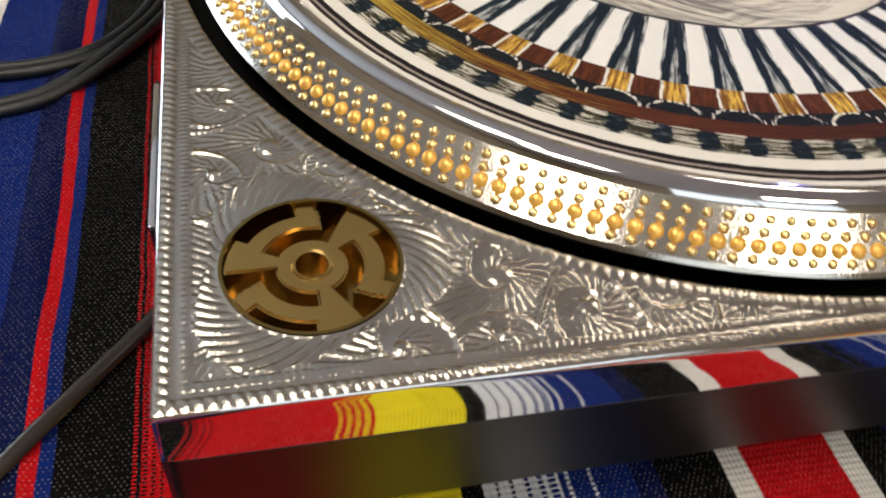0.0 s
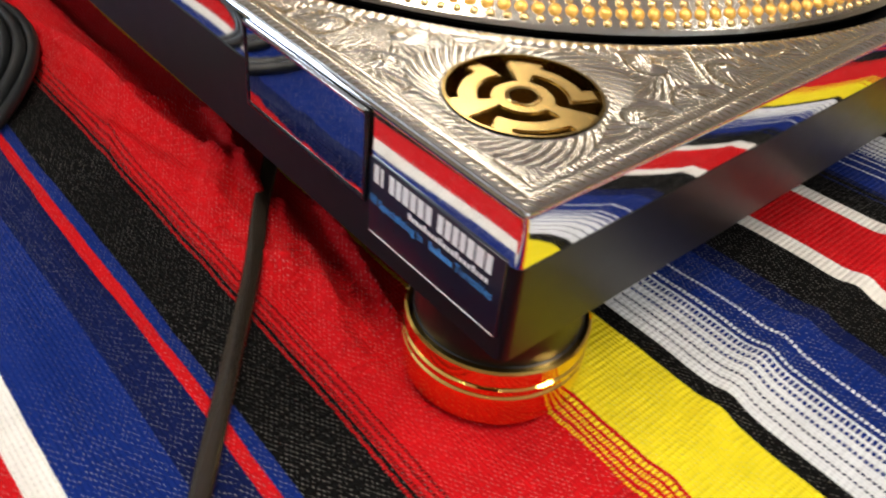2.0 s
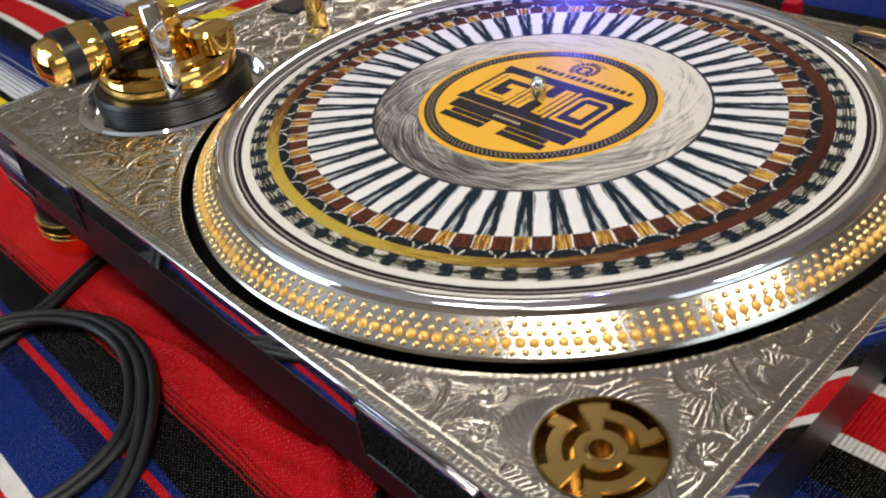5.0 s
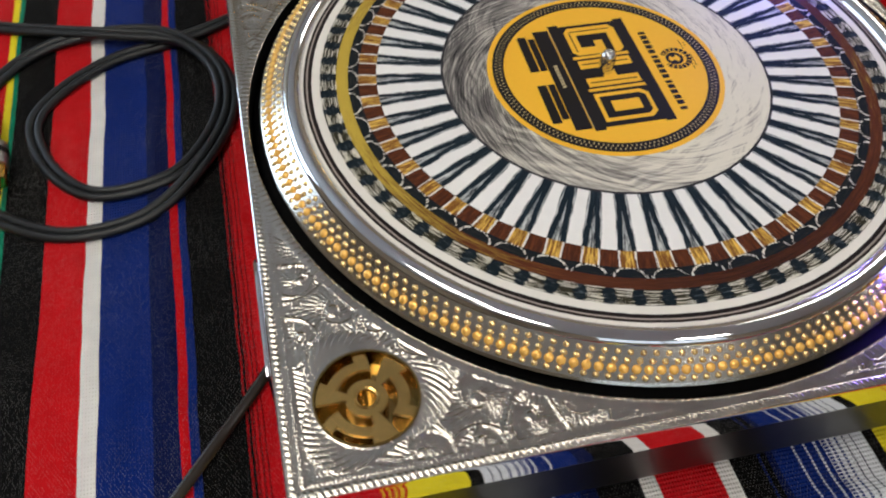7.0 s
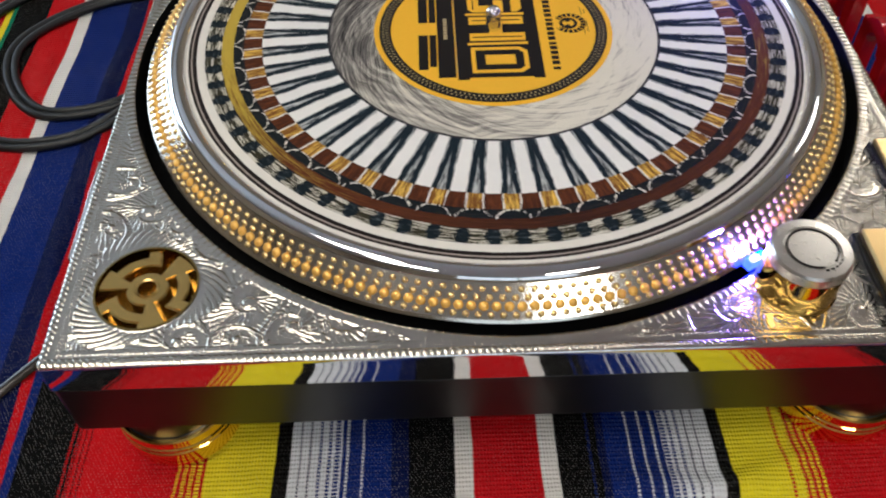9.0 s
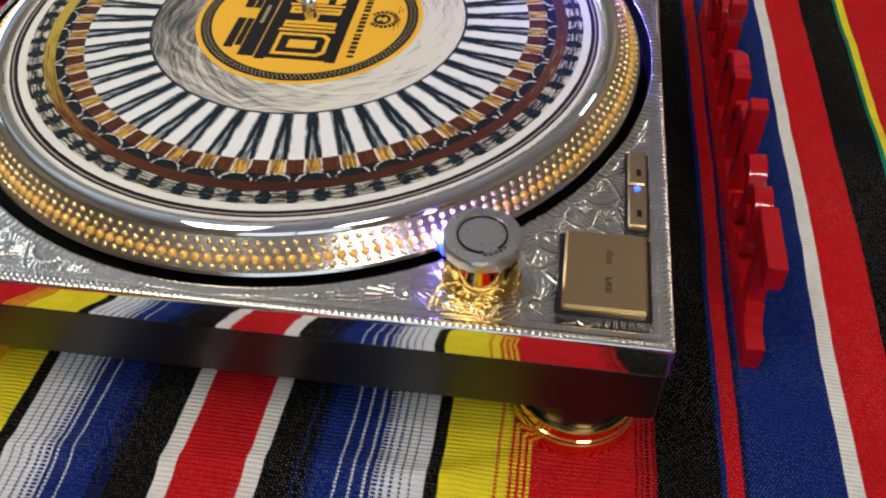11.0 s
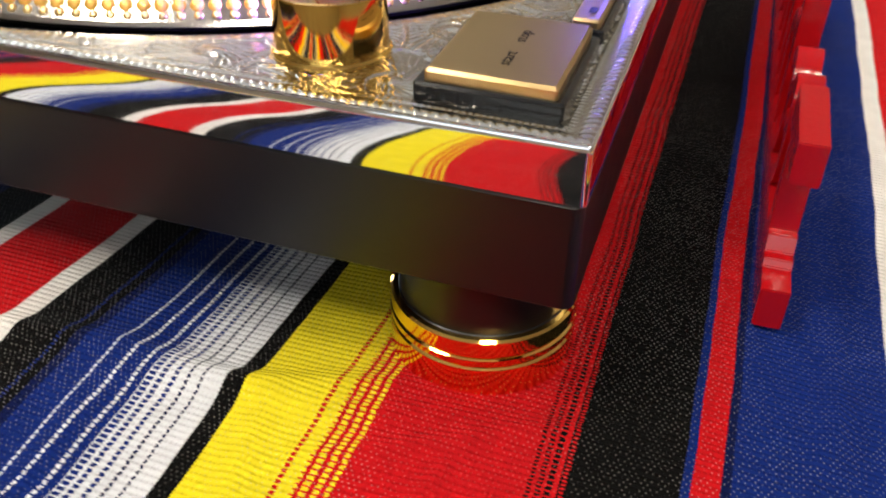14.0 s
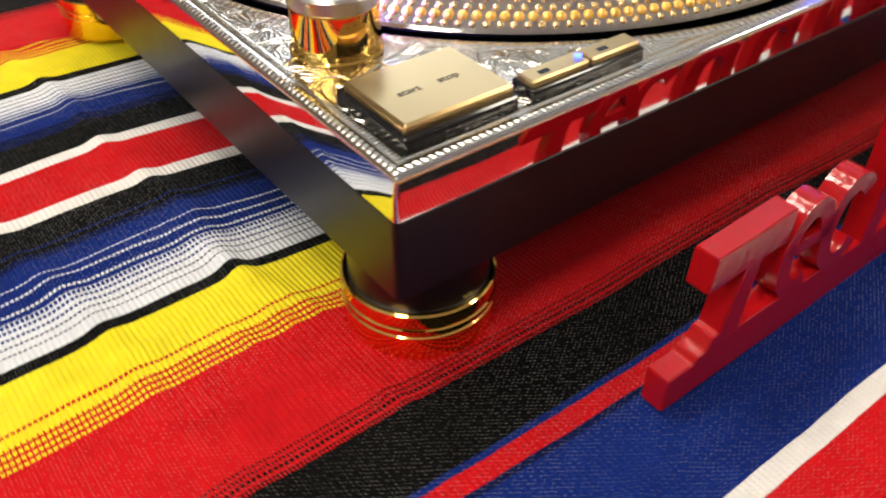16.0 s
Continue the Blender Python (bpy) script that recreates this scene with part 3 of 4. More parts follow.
def plate_height(x, y):
    """Relief of the engraved plate: scrolls of leaf strokes, rope borders and rings."""
    rng = np.random.default_rng(11)
    pts = [(0.74, 0.27, 0.17, 1), (0.27, 0.76, 0.17, -1), (3.02, 0.72, 0.16, 1), (0.56, 0.60, 0.12, -1), (1.08, 0.20, 0.13, -1), (0.20, 1.10, 0.13, 1)]
    tries = 0
    while tries < 6000:
        tries += 1
        px, py = rng.uniform(0.1, W - 0.1), rng.uniform(0.1, L - 0.1)
        rr = rng.uniform(0.085, 0.17)
        if math.hypot(px - CX, py - CY) < WR + rr * 0.15 or math.hypot(px - AX, py - AY) < AR + rr * 0.8:
            continue
        if all(math.hypot(px - a, py - b) > 0.60 * (rr + c) for a, b, c, d in pts):
            pts.append((px, py, rr, 1 if rng.random() < 0.5 else -1))
    # leaf scrolls: each field belongs to the nearest scroll; burin cuts sweep off its spiral stem
    best, second = np.full(x.shape, 9.0), np.full(x.shape, 9.0)
    h = np.zeros_like(x)
    for n, (px, py, rr, hand) in enumerate(pts):
        d = np.hypot(x - px, y - py) / rr
        t = np.arctan2(y - py, x - px) * hand + n * 1.7
        band = (t + 3.0 * np.log(np.maximum(d, 0.05))) / (2 * math.pi)
        q = band - np.floor(band)
        count = max(9, round(2 * math.pi * rr * 0.95 / 0.025))
        grow = np.where(d < 0.36, 0.35, np.where(d < 0.66, 0.65, 1.0))
        cut = t * np.round(count * grow) / (2 * math.pi) + 2.4 * q ** 1.3
        s = cut - np.floor(cut)
        # a lobe swells from the stem and thins towards its tip
        lobe = np.sqrt(np.clip(1 - ((s - 0.45) / (0.50 - 0.22 * q)) ** 2, 0, 1)) * (1.0 - 0.55 * q)
        stem = np.clip(1 - np.abs(q - 0.06) / 0.06, 0, 1) * 0.9
        bare = np.clip((q - 0.80) * 9, 0, 1)
        here = np.where(d < 0.16, 0.9 * np.sqrt(np.clip(1 - (d / 0.16) ** 2, 0, 1)), np.maximum(lobe * (1 - bare) - 0.25, stem) - 0.35)
        near = d < best
        second = np.where(near, best, np.minimum(second, d))
        h = np.where(near, here, h)
        best = np.where(near, d, best)
    # the ground between two scrolls: fine hatching and a thin raised vine
    edge = second - best
    hatch = 0.55 * np.abs(np.sin(math.pi * (x * 0.8 + y * 1.1 + 0.05 * np.sin(9 * x + 7 * y)) / 0.019)) - 0.55
    vine = 0.75 * np.sqrt(np.clip(1 - (edge / 0.085) ** 2, 0, 1)) - 0.25
    h = np.where(edge < 0.19, np.maximum(hatch, np.where(edge < 0.085, vine, -1.0)), h)
    h = np.where((best > 1.75), hatch, h)
    # leaves that fan out from the adapter
    d = np.hypot(x - AX, y - AY)
    t = np.arctan2(y - AY, x - AX)
    s = (t + 4.0 * (d - AR)) * 50 / (2 * math.pi)
    s = s - np.floor(s)
    reach = 0.075 + 0.045 * np.sin(3 * t + 2)
    along = np.clip((d - AR - 0.014) / np.maximum(reach - 0.014, 0.01), 0, 1)
    fan = np.sqrt(np.clip(1 - ((s - 0.5) / 0.46) ** 2, 0, 1)) * (0.25 + 0.75 * along) - 0.5
    h = np.where(d < AR + 0.012, 0.0, np.where(d < AR + reach, fan, h))
    # rope border
    e = np.minimum(np.minimum(x, W - x), np.minimum(y, L - y))
    along = np.where(np.minimum(x, W - x) < np.minimum(y, L - y), y, x)
    bead = np.sqrt(np.clip(1 - ((e - 0.030) / 0.015) ** 2, 0, 1)) * (0.2 + 0.8 * np.abs(np.sin(math.pi * (along + 0.5 * e) / 0.025)))
    lines = 0.3 * np.abs(np.sin(math.pi * along / 0.016))
    h = np.where(e < 0.082, np.where(np.abs(e - 0.068) < 0.008, lines, 0.0), h)
    h = np.where(e < 0.050, bead * 0.85, h)
    # ring round the platter well and the arm well
    q = np.hypot(x - CX, y - CY) - WR
    ang = np.arctan2(y - CY, x - CX) * WR
    h = np.where((q < 0.045), 0.5 * (0.3 + 0.7 * np.abs(np.sin(math.pi * ang / 0.03))) * np.sqrt(np.clip(1 - ((q - 0.022) / 0.022) ** 2, 0, 1)), h)
    return h * 0.0052 * (1 + 0.5 * np.clip(y - 2.5, 0, 1))


def top_plate():
    xs = np.linspace(0.012, W - 0.012, 960)
    ys = np.concatenate([np.linspace(0.012, 1.2, 320)[:-1], np.linspace(1.2, L - 0.012, 640)])
    gx, gy = np.meshgrid(xs, ys)
    # the rings of vertices nearest to a round opening are drawn onto its edge
    z = ZT + plate_height(gx, gy)
    keep = (np.hypot(gx - CX, gy - CY) > WR) & (np.hypot(gx - AX, gy - AY) > AR) & (np.hypot(gx - TX, gy - TY) > TR)
    for ox, oy, rr in ((CX, CY, WR), (AX, AY, AR), (TX, TY, TR)):
        d = np.hypot(gx - ox, gy - oy)
        near = (d > rr) & (d < rr + 0.0075)
        gx, gy = np.where(near, ox + (gx - ox) * rr / d, gx), np.where(near, oy + (gy - oy) * rr / d, gy)
    n, m = len(xs), len(ys)
    i = np.arange(n * m).reshape(m, n)
    quads = np.stack([i[:-1, :-1], i[:-1, 1:], i[1:, 1:], i[1:, :-1]], -1).reshape(-1, 4)
    quads = quads[keep.ravel()[quads].all(1)]
    used = np.unique(quads)
    new_i = np.zeros(n * m, int)
    new_i[used] = np.arange(len(used))
    verts = np.stack([gx, gy, z], -1).reshape(-1, 3)[used]
    return sheet("top_plate", verts, new_i[quads], silver, deck, "hand-engraved silver top plate with leaf scrolls and beaded border")


top_plate()
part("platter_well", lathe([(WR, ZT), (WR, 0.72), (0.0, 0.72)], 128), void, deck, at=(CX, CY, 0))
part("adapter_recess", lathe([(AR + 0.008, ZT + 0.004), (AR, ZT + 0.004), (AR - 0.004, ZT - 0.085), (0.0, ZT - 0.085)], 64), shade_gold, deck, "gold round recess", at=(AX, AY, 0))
part("arm_well", lathe([(TR + 0.05, ZT + 0.002), (TR + 0.035, ZT + 0.016), (TR + 0.01, ZT + 0.016), (TR - 0.02, ZT - 0.05), (0.0, ZT - 0.06)], 96), chrome, deck, "chrome well below the tonearm", at=(TX, TY, 0))


def platter():
    pl = part("platter", lathe([(1.60, 0.815), (1.660, 0.832), (1.666, 0.845), (1.658, 0.856), (1.548, 0.938), (1.546, 0.942), (1.40, 0.942)], 192), rim_metal, deck, "silver platter with strobe dots on its sloping rim", at=(CX, CY, 0), angle=12)
    part("platter_ring", lathe([(1.549, 0.940), (1.543, 0.955), (1.530, 0.966), (1.508, 0.971), (1.484, 0.966), (1.468, 0.952), (1.462, 0.935), (0.0, 0.930)], 192), chrome, pl, "mirror-polished ring")
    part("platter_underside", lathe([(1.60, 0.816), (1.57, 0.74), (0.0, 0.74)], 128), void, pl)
    slope = math.atan2(0.110, 0.082)
    slope = math.pi / 2 - slope
    dot = bmesh.new()
    bmesh.ops.create_uvsphere(dot, u_segments=10, v_segments=6, radius=1)
    bmesh.ops.delete(dot, geom=[v for v in dot.verts if v.co.z < -0.2], context="VERTS")
    smooth(dot, 80)
    bmesh.ops.scale(dot, vec=(D, D, D), verts=dot.verts)
    me = bpy.data.meshes.new("strobe_dot")
    dot.to_mesh(me)
    me.materials.append(amber.m)
    rest = bmesh.new()
    for row, (f, count, size) in enumerate(((0.83, 204, 0.0132), (0.60, 210, 0.0140), (0.365, 216, 0.0200), (0.135, 222, 0.0138))):
        r, z = 1.658 - 0.110 * f, 0.856 + 0.082 * f
        for k in range(count):
            a = 2 * math.pi * k / count
            m = Matrix.Translation((r * math.cos(a) * D, r * math.sin(a) * D, z * D)) @ Matrix.Rotation(a, 4, "Z") @ Matrix.Rotation(slope + 0.08, 4, "Y") @ Matrix.Diagonal((size, size, size * 0.6, 1))
            if row == 2:
                ob = new("strobe_dot", me)
                ob.matrix_basis, ob.parent = m, pl
            else:
                n = len(rest.verts)
                rest.from_mesh(me)
                rest.verts.ensure_lookup_table()
                bmesh.ops.transform(rest, matrix=m, verts=rest.verts[n:])
    out = bpy.data.meshes.new("small_strobe_dots")
    rest.to_mesh(out)
    rest.free()
    dot.free()
    out.materials.append(pale_amber.m)
    for q in out.polygons:
        q.use_smooth = True
    ob = new("small_strobe_dots", out)
    ob.parent = pl
    ob["kind"] = "stuff"
    return pl


platter()
part("spindle", lathe([(0.036, 0.92), (0.036, 1.040), (0.030, 1.055), (0.018, 1.065), (0.0, 1.067)], 32), chrome, deck, "chrome centre spindle", at=(CX, CY, 0))

# ---- slipmat with its printed label ----
mat = empty("slipmat", "printed felt slipmat with orange label, spokes and rings", "slipmat", (CX, CY, 0.931))
part("felt_disc", lathe([(0.037, 0.0), (0.037, 0.017), (1.456, 0.017), (1.462, 0.012), (1.462, 0.0)], 160), slip_mat, mat)
part("label_disc", lathe([(0.038, 0.016), (0.038, 0.0185), (0.572, 0.0185), (0.574, 0.016)], 96), orange, mat, "orange printed centre label")
part("label_ring", lathe([(0.493, 0.018), (0.493, 0.0195), (0.548, 0.0195), (0.548, 0.018)], 96), ink, mat, "black dotted ring")
dots = bmesh.new()
for k in range(150):
    for rr in (0.511, 0.530):
        a = 2 * math.pi * (k + (0.5 if rr > 0.52 else 0)) / 150
        c, s = math.cos(a), math.sin(a)
        dots.faces.new([dots.verts.new((rr * c + u * c - v * s, rr * s + u * s + v * c, 0.0202)) for u, v in ((-0.006, -0.0026), (0.006, -0.0026), (0.006, 0.0026), (-0.006, 0.0026))])
ob = part("ring_dots", dots, pale_ink, mat)
ob["kind"] = "stuff"


def print_bar(u0, u1, v0, v1, material=ink, z=0.0185, parent=mat, name="printed_bar"):
    return part(name, box(u0, u1, v0, v1, z, z + 0.0012), material, parent)


for u0, u1, v0, v1 in ((-0.36, -0.315, -0.31, -0.05), (-0.36, -0.315, 0.05, 0.31), (-0.308, -0.275, -0.29, -0.05), (-0.308, -0.275, 0.05, 0.29), (-0.27, -0.19, -0.37, 0.34), (-0.182, -0.13, -0.39, 0.37), (0.165, 0.215, -0.385, 0.37)):
    print_bar(u0, u1, v0, v1)
print_bar(-0.186, -0.184, -0.37, 0.34, pale_ink, 0.0195)
for k in range(8):
    print_bar(-0.240, -0.222, -0.085 + 0.021 * k, -0.070 + 0.021 * k, pale_ink, 0.0195)


def print_shape(outline, material, z):
    """A flat printed shape from its corners."""
    bm = bmesh.new()
    low = [bm.verts.new((u, v, z)) for u, v in outline]
    high = [bm.verts.new((u, v, z + 0.0009)) for u, v in outline]
    n = len(outline)
    bm.faces.new(high)
    for q in range(n):
        bm.faces.new((low[q], low[(q + 1) % n], high[(q + 1) % n], high[q]))
    bmesh.ops.recalc_face_normals(bm, faces=bm.faces)
    return part("printed_shape", bm, material, mat, flat=True)


# block emblem: one black field with three chamfered frames and their cores
print_bar(-0.135, 0.170, -0.375, 0.355, z=0.0187)
for v0, v1 in ((-0.137, -0.118), (0.098, 0.117)):
    print_bar(-0.128, 0.158, v0, v1, orange, 0.0194)
FRAME_D = [(-0.115, -0.345), (0.115, -0.345), (0.150, -0.315), (0.150, -0.185), (0.115, -0.155), (-0.115, -0.155)]
CORE_D = [(-0.095, -0.322), (0.105, -0.322), (0.130, -0.300), (0.130, -0.200), (0.105, -0.178), (-0.095, -0.178)]
FRAME_H = [(-0.115, -0.105), (0.150, -0.105), (0.150, -0.045), (0.045, -0.045), (0.045, 0.025), (0.150, 0.025), (0.150, 0.085), (-0.115, 0.085), (-0.115, 0.025), (-0.020, 0.025), (-0.020, -0.045), (-0.115, -0.045)]
FRAME_G = [(-0.115, 0.150), (-0.090, 0.125), (0.060, 0.125), (0.060, 0.225), (0.015, 0.225), (0.015, 0.180), (-0.060, 0.180), (-0.060, 0.275), (0.100, 0.275), (0.100, 0.125), (0.125, 0.125), (0.150, 0.150), (0.150, 0.305), (0.125, 0.335), (-0.090, 0.335), (-0.115, 0.305)]
print_shape(FRAME_D, orange, 0.0194)
print_shape(CORE_D, ink, 0.0201)
print_bar(-0.050, 0.090, -0.285, -0.215, orange, 0.0206)
print_shape(FRAME_H, orange, 0.0194)
print_shape(FRAME_G, orange, 0.0194)
for u0, u1, v0, v1 in ((-0.100, 0.135, -0.080, -0.073), (-0.100, 0.135, 0.053, 0.060), (-0.085, 0.125, 0.302, 0.308), (-0.092, -0.086, 0.150, 0.300)):
    print_bar(u0, u1, v0, v1, z=0.0200)
# writing and laurel emblem as plain strokes
for k in range(16):
    print_bar(0.258, 0.292, -0.33 + 0.037 * k, -0.33 + 0.037 * k + (0.026 if k % 5 else 0.018))
part("emblem_ring", polar_plate(lambda r, a: r > 0.058 and (a % (math.pi / 9)) < 0.27 and not 2.6 < a < 3.7, 0.040, 0.078, 3, 126, 0.0185, 0.0197), ink, mat, at=(0.375, 0.02, 0))
part("emblem_core", polar_plate(lambda r, a: r > 0.030 or 1.2 < a < 2.2 or 4.0 < a < 5.0, 0.012, 0.044, 4, 60, 0.0185, 0.0197), ink, mat, at=(0.368, 0.02, 0))
for v0, v1 in ((-0.07, 0.06), (0.08, 0.15)):
    print_bar(0.438, 0.441, v0, v1)
    print_bar(0.455, 0.458, v0 + 0.02, v1 - 0.02)

# ---- gold adapter in its recess ----
ad = empty("record_adapter", "polished gold centre adapter for singles in a round recess", "adapter", (AX, AY, ZT - 0.085))


def adapter_mask(r, a):
    """A hub, three slots that swirl inward from the edge, and three outer crescents."""
    if r < 0.037:
        return False
    psi = (a - radians(183) + 0.45) % (2 * math.pi / 3) - 0.45
    if r > 0.160 and 0.62 < psi < 1.50:
        return False
    if 0.080 < r < 0.114:
        return not -0.06 < psi < 1.55
    if r >= 0.114:
        return not -0.06 < psi < 0.34 - (0.189 - r) * 2.0
    return True


part("casting", polar_plate(adapter_mask, 0.034, 0.189, 31, 180, 0.0, 0.078, 0.005), antique, ad)
part("hub_sleeve", lathe([(0.0365, 0.0), (0.0365, 0.080), (0.044, 0.082), (0.047, 0.077), (0.047, 0.0)], 48, True), antique, ad, "raised rim of the centre hole")

# ---- feet ----
for fx, fy in ((0.300, 0.292), (3.230, 0.286), (0.265, 4.245), (3.245, 4.245)):
    ft = part("foot", lathe([(0.240, 0.40), (0.240, 0.215), (0.25, 0.208), (0.0, 0.208)], 64), black, deck, "black and gold foot", at=(fx, fy, 0))
    part("gold_ring", lathe([(0.210, 0.212), (0.258, 0.212), (0.265, 0.206), (0.265, 0.160), (0.260, 0.156), (0.260, 0.150), (0.267, 0.146), (0.267, 0.128), (0.260, 0.124), (0.260, 0.118), (0.267, 0.113), (0.267, 0.02), (0.258, 0.0), (0.0, 0.0)], 96), gold, ft, "polished gold ribbed foot ring")

# ---- buttons and knob ----
part("button_base", slab(3.088, 3.440, 0.098, 0.508, ZT - 0.01, ZT + 0.036, 0.012, edge=0.006), gloss_black, deck, "black button surround")
sb = part("start_stop_button", slab(3.112, 3.420, 0.112, 0.500, ZT + 0.02, ZT + 0.066, 0.010, edge=0.008), dullgold, deck, "brushed gold start and stop button")
lettering("button_writing", "start", 0.030, ink, sb, (3.275, 0.190, ZT + 0.0665), (0, 0, 90))
lettering("button_writing", "stop", 0.030, ink, sb, (3.275, 0.330, ZT + 0.0665), (0, 0, 90))
part("speed_button_base", slab(3.340, 3.440, 0.555, 1.030, ZT - 0.01, ZT + 0.03, 0.01, edge=0.004), gloss_black, deck, "black speed button surround")
for y0, y1 in ((0.565, 0.800), (0.810, 1.020)):
    sp = part("speed_button", slab(3.352, 3.426, y0, y1, ZT + 0.02, ZT + 0.052, 0.008, edge=0.006), dullgold, deck, "narrow brushed gold speed button")
    part("printed_mark", box(3.385, 3.405, y0 + 0.05, y0 + 0.09, ZT + 0.0525, ZT + 0.0535), ink, sp)
part("speed_led", lathe([(0.012, 0.0), (0.012, 0.008), (0.0, 0.014)], 16), led_glow, deck, "lit blue indicator", at=(3.388, 0.782, ZT + 0.050))
KX, KY = 2.805, 0.280
kn = part("strobe_knob", lathe([(0.152, ZT), (0.152, ZT + 0.008), (0.146, ZT + 0.014), (0.145, ZT + 0.02), (0.143, ZT + 0.155), (0.141, ZT + 0.162), (0.0, ZT + 0.162)], 64), gold, deck, "tall polished gold strobe knob", at=(KX, KY, 0))
part("knob_cap", lathe([(0.141, ZT + 0.160), (0.148, ZT + 0.168), (0.148, ZT + 0.206), (0.140, ZT + 0.216), (0.104, ZT + 0.218), (0.102, ZT + 0.211), (0.094, ZT + 0.211), (0.092, ZT + 0.216), (0.0, ZT + 0.217)], 64), satin, kn, "satin silver cap")
part("cap_scale", polar_plate(lambda r, a: not 4.9 < a < 5.5, 0.086, 0.094, 1, 72, ZT + 0.2145, ZT + 0.2185), ink, kn, "dark arc line on the cap")
for k in range(5):
    part("writing_bar", box(-0.004, 0.004, -0.007, 0.007, ZT + 0.2165, ZT + 0.2180), ink, kn, at=(0.106 * math.cos(radians(-78 + 11 * k)), 0.106 * math.sin(radians(-78 + 11 * k)), 0), turn=(0, 0, -78 + 11 * k))
part("strobe_lens", box(-0.045, 0.045, -0.02, 0.02, ZT, ZT + 0.05, 0.008), led_glow, deck, "lit blue strobe lens", at=(2.675, 0.385, 0), turn=(0, 0, 31))

# ---- makers' stickers on the hinge side ----
SX = -0.0025


def maker_sticker(shift):
    st = part("sticker", box(-0.002, 0.012, 0.035, 0.515, 0.470, 0.700, 0.002), sticker_mat, deck, "dark blue sticker with pale writing", at=(0, shift, 0))
    part("sticker_line", box(SX, SX + 0.002, 0.04, 0.51, 0.473, 0.477), white_ink, st)
    y1 = 0.497
    for wide in (0.020, 0.011, None, 0.020, 0.019, 0.022, 0.021, 0.022, 0.021, None, 0.020, 0.020, 0.019, 0.018, 0.022, 0.026, 0.020):
        if wide is None:
            y1 -= 0.016
            continue
        part("writing_bar", box(SX, SX + 0.002, y1 - wide, y1, 0.636, 0.688), white_ink, st)
        y1 -= wide + 0.0065
    for k in range(20):
        y1 = 0.360 - k * 0.0142
        part("writing_bar", box(SX, SX + 0.002, y1 - 0.0105, y1, 0.606, 0.619 + (0.006 if k % 4 == 0 else 0)), white_ink, st)
    for k in range(4):
        part("writing_bar", box(SX, SX + 0.002, 0.484 + k * 0.007, 0.4865 + k * 0.007, 0.570, 0.596), blue_ink, st)
    lettering("sticker_writing", "Specializing in", 0.026, blue_ink, st, (SX, 0.474, 0.580), (90, 0, -90), width=0.170)
    for k in range(8):
        part("writing_bar", box(SX, SX + 0.002, 0.270 - k * 0.0105, 0.278 - k * 0.0105, 0.569, 0.585 + (0.009 if k in (0, 3) else 0)), blue_ink, st)
    lettering("sticker_writing", "Turntables", 0.026, blue_ink, st, (SX, 0.186, 0.580), (90, 0, -90), width=0.125)


maker_sticker(0.0)
maker_sticker(3.98)

# ---- tonearm ----
arm = part("tonearm", lathe([(0.425, ZT - 0.05)] + [(0.430 + (0.004 if k % 2 else -0.003), ZT - 0.04 + 0.008 * k) for k in range(16)] + [(0.420, ZT + 0.10), (0.0, ZT + 0.10)], 64), black, deck, "gold and chrome tonearm on a black round base", at=(TX, TY, 0))
part("height_ring", lathe([(0.375, ZT + 0.10), (0.385, ZT + 0.12), (0.375, ZT + 0.20), (0.36, ZT + 0.22), (0.30, ZT + 0.225), (0.28, ZT + 0.25), (0.0, ZT + 0.25)], 28), gold, arm, "polished gold height ring")
part("pivot_post", box(-0.10, 0.10, -0.14, 0.14, ZT + 0.24, ZT + 0.50, 0.03), gold, arm, "gold pivot housing")
part("lift_plate", box(-0.20, -0.10, -0.36, -0.32, ZT + 0.10, ZT + 0.62, 0.015), chrome, arm, "bright chrome upright plate")
part("skate_dial", lathe([(0.13, ZT + 0.23), (0.13, ZT + 0.33), (0.11, ZT + 0.35), (0.0, ZT + 0.35)], 32), gold, arm, "gold dial", at=(0.20, -0.20, 0))
part("lock_knob", lathe([(0.09, ZT + 0.23), (0.09, ZT + 0.30), (0.0, ZT + 0.31)], 32), black, arm, at=(-0.18, -0.05, 0))


def along_x(profile, name, material, label="", at=(0, 0, 0), turn=(0, 90, 0), sides=48):
    return part(name, lathe(profile, sides), material, arm, label, at, turn)


ZA = ZT + 0.38
along_x([(0.0, -0.66), (0.07, -0.655), (0.115, -0.63), (0.130, -0.58), (0.130, -0.54), (0.0, -0.54)], "weight_end", gold, "domed gold weight end", (0, 0.02, ZA))
along_x([(0.0, -0.545), (0.150, -0.545), (0.152, -0.46), (0.0, -0.46)], "weight_scale_ring", black, "black ridged scale ring", (0, 0.02, ZA))
along_x([(0.0, -0.46), (0.145, -0.46), (0.150, -0.44), (0.150, -0.36), (0.145, -0.34), (0.0, -0.34)], "counterweight", gold, "gold counterweight", (0, 0.02, ZA))
along_x([(0.0, -0.34), (0.138, -0.34), (0.138, -0.28), (0.0, -0.28)], "weight_ring", black, "black ring", (0, 0.02, ZA))
along_x([(0.0, -0.28), (0.105, -0.28), (0.105, -0.16), (0.085, -0.15), (0.085, 0.05), (0.0, 0.05)], "rear_shaft", gold, "gold stub shaft", (0, 0.02, ZA))
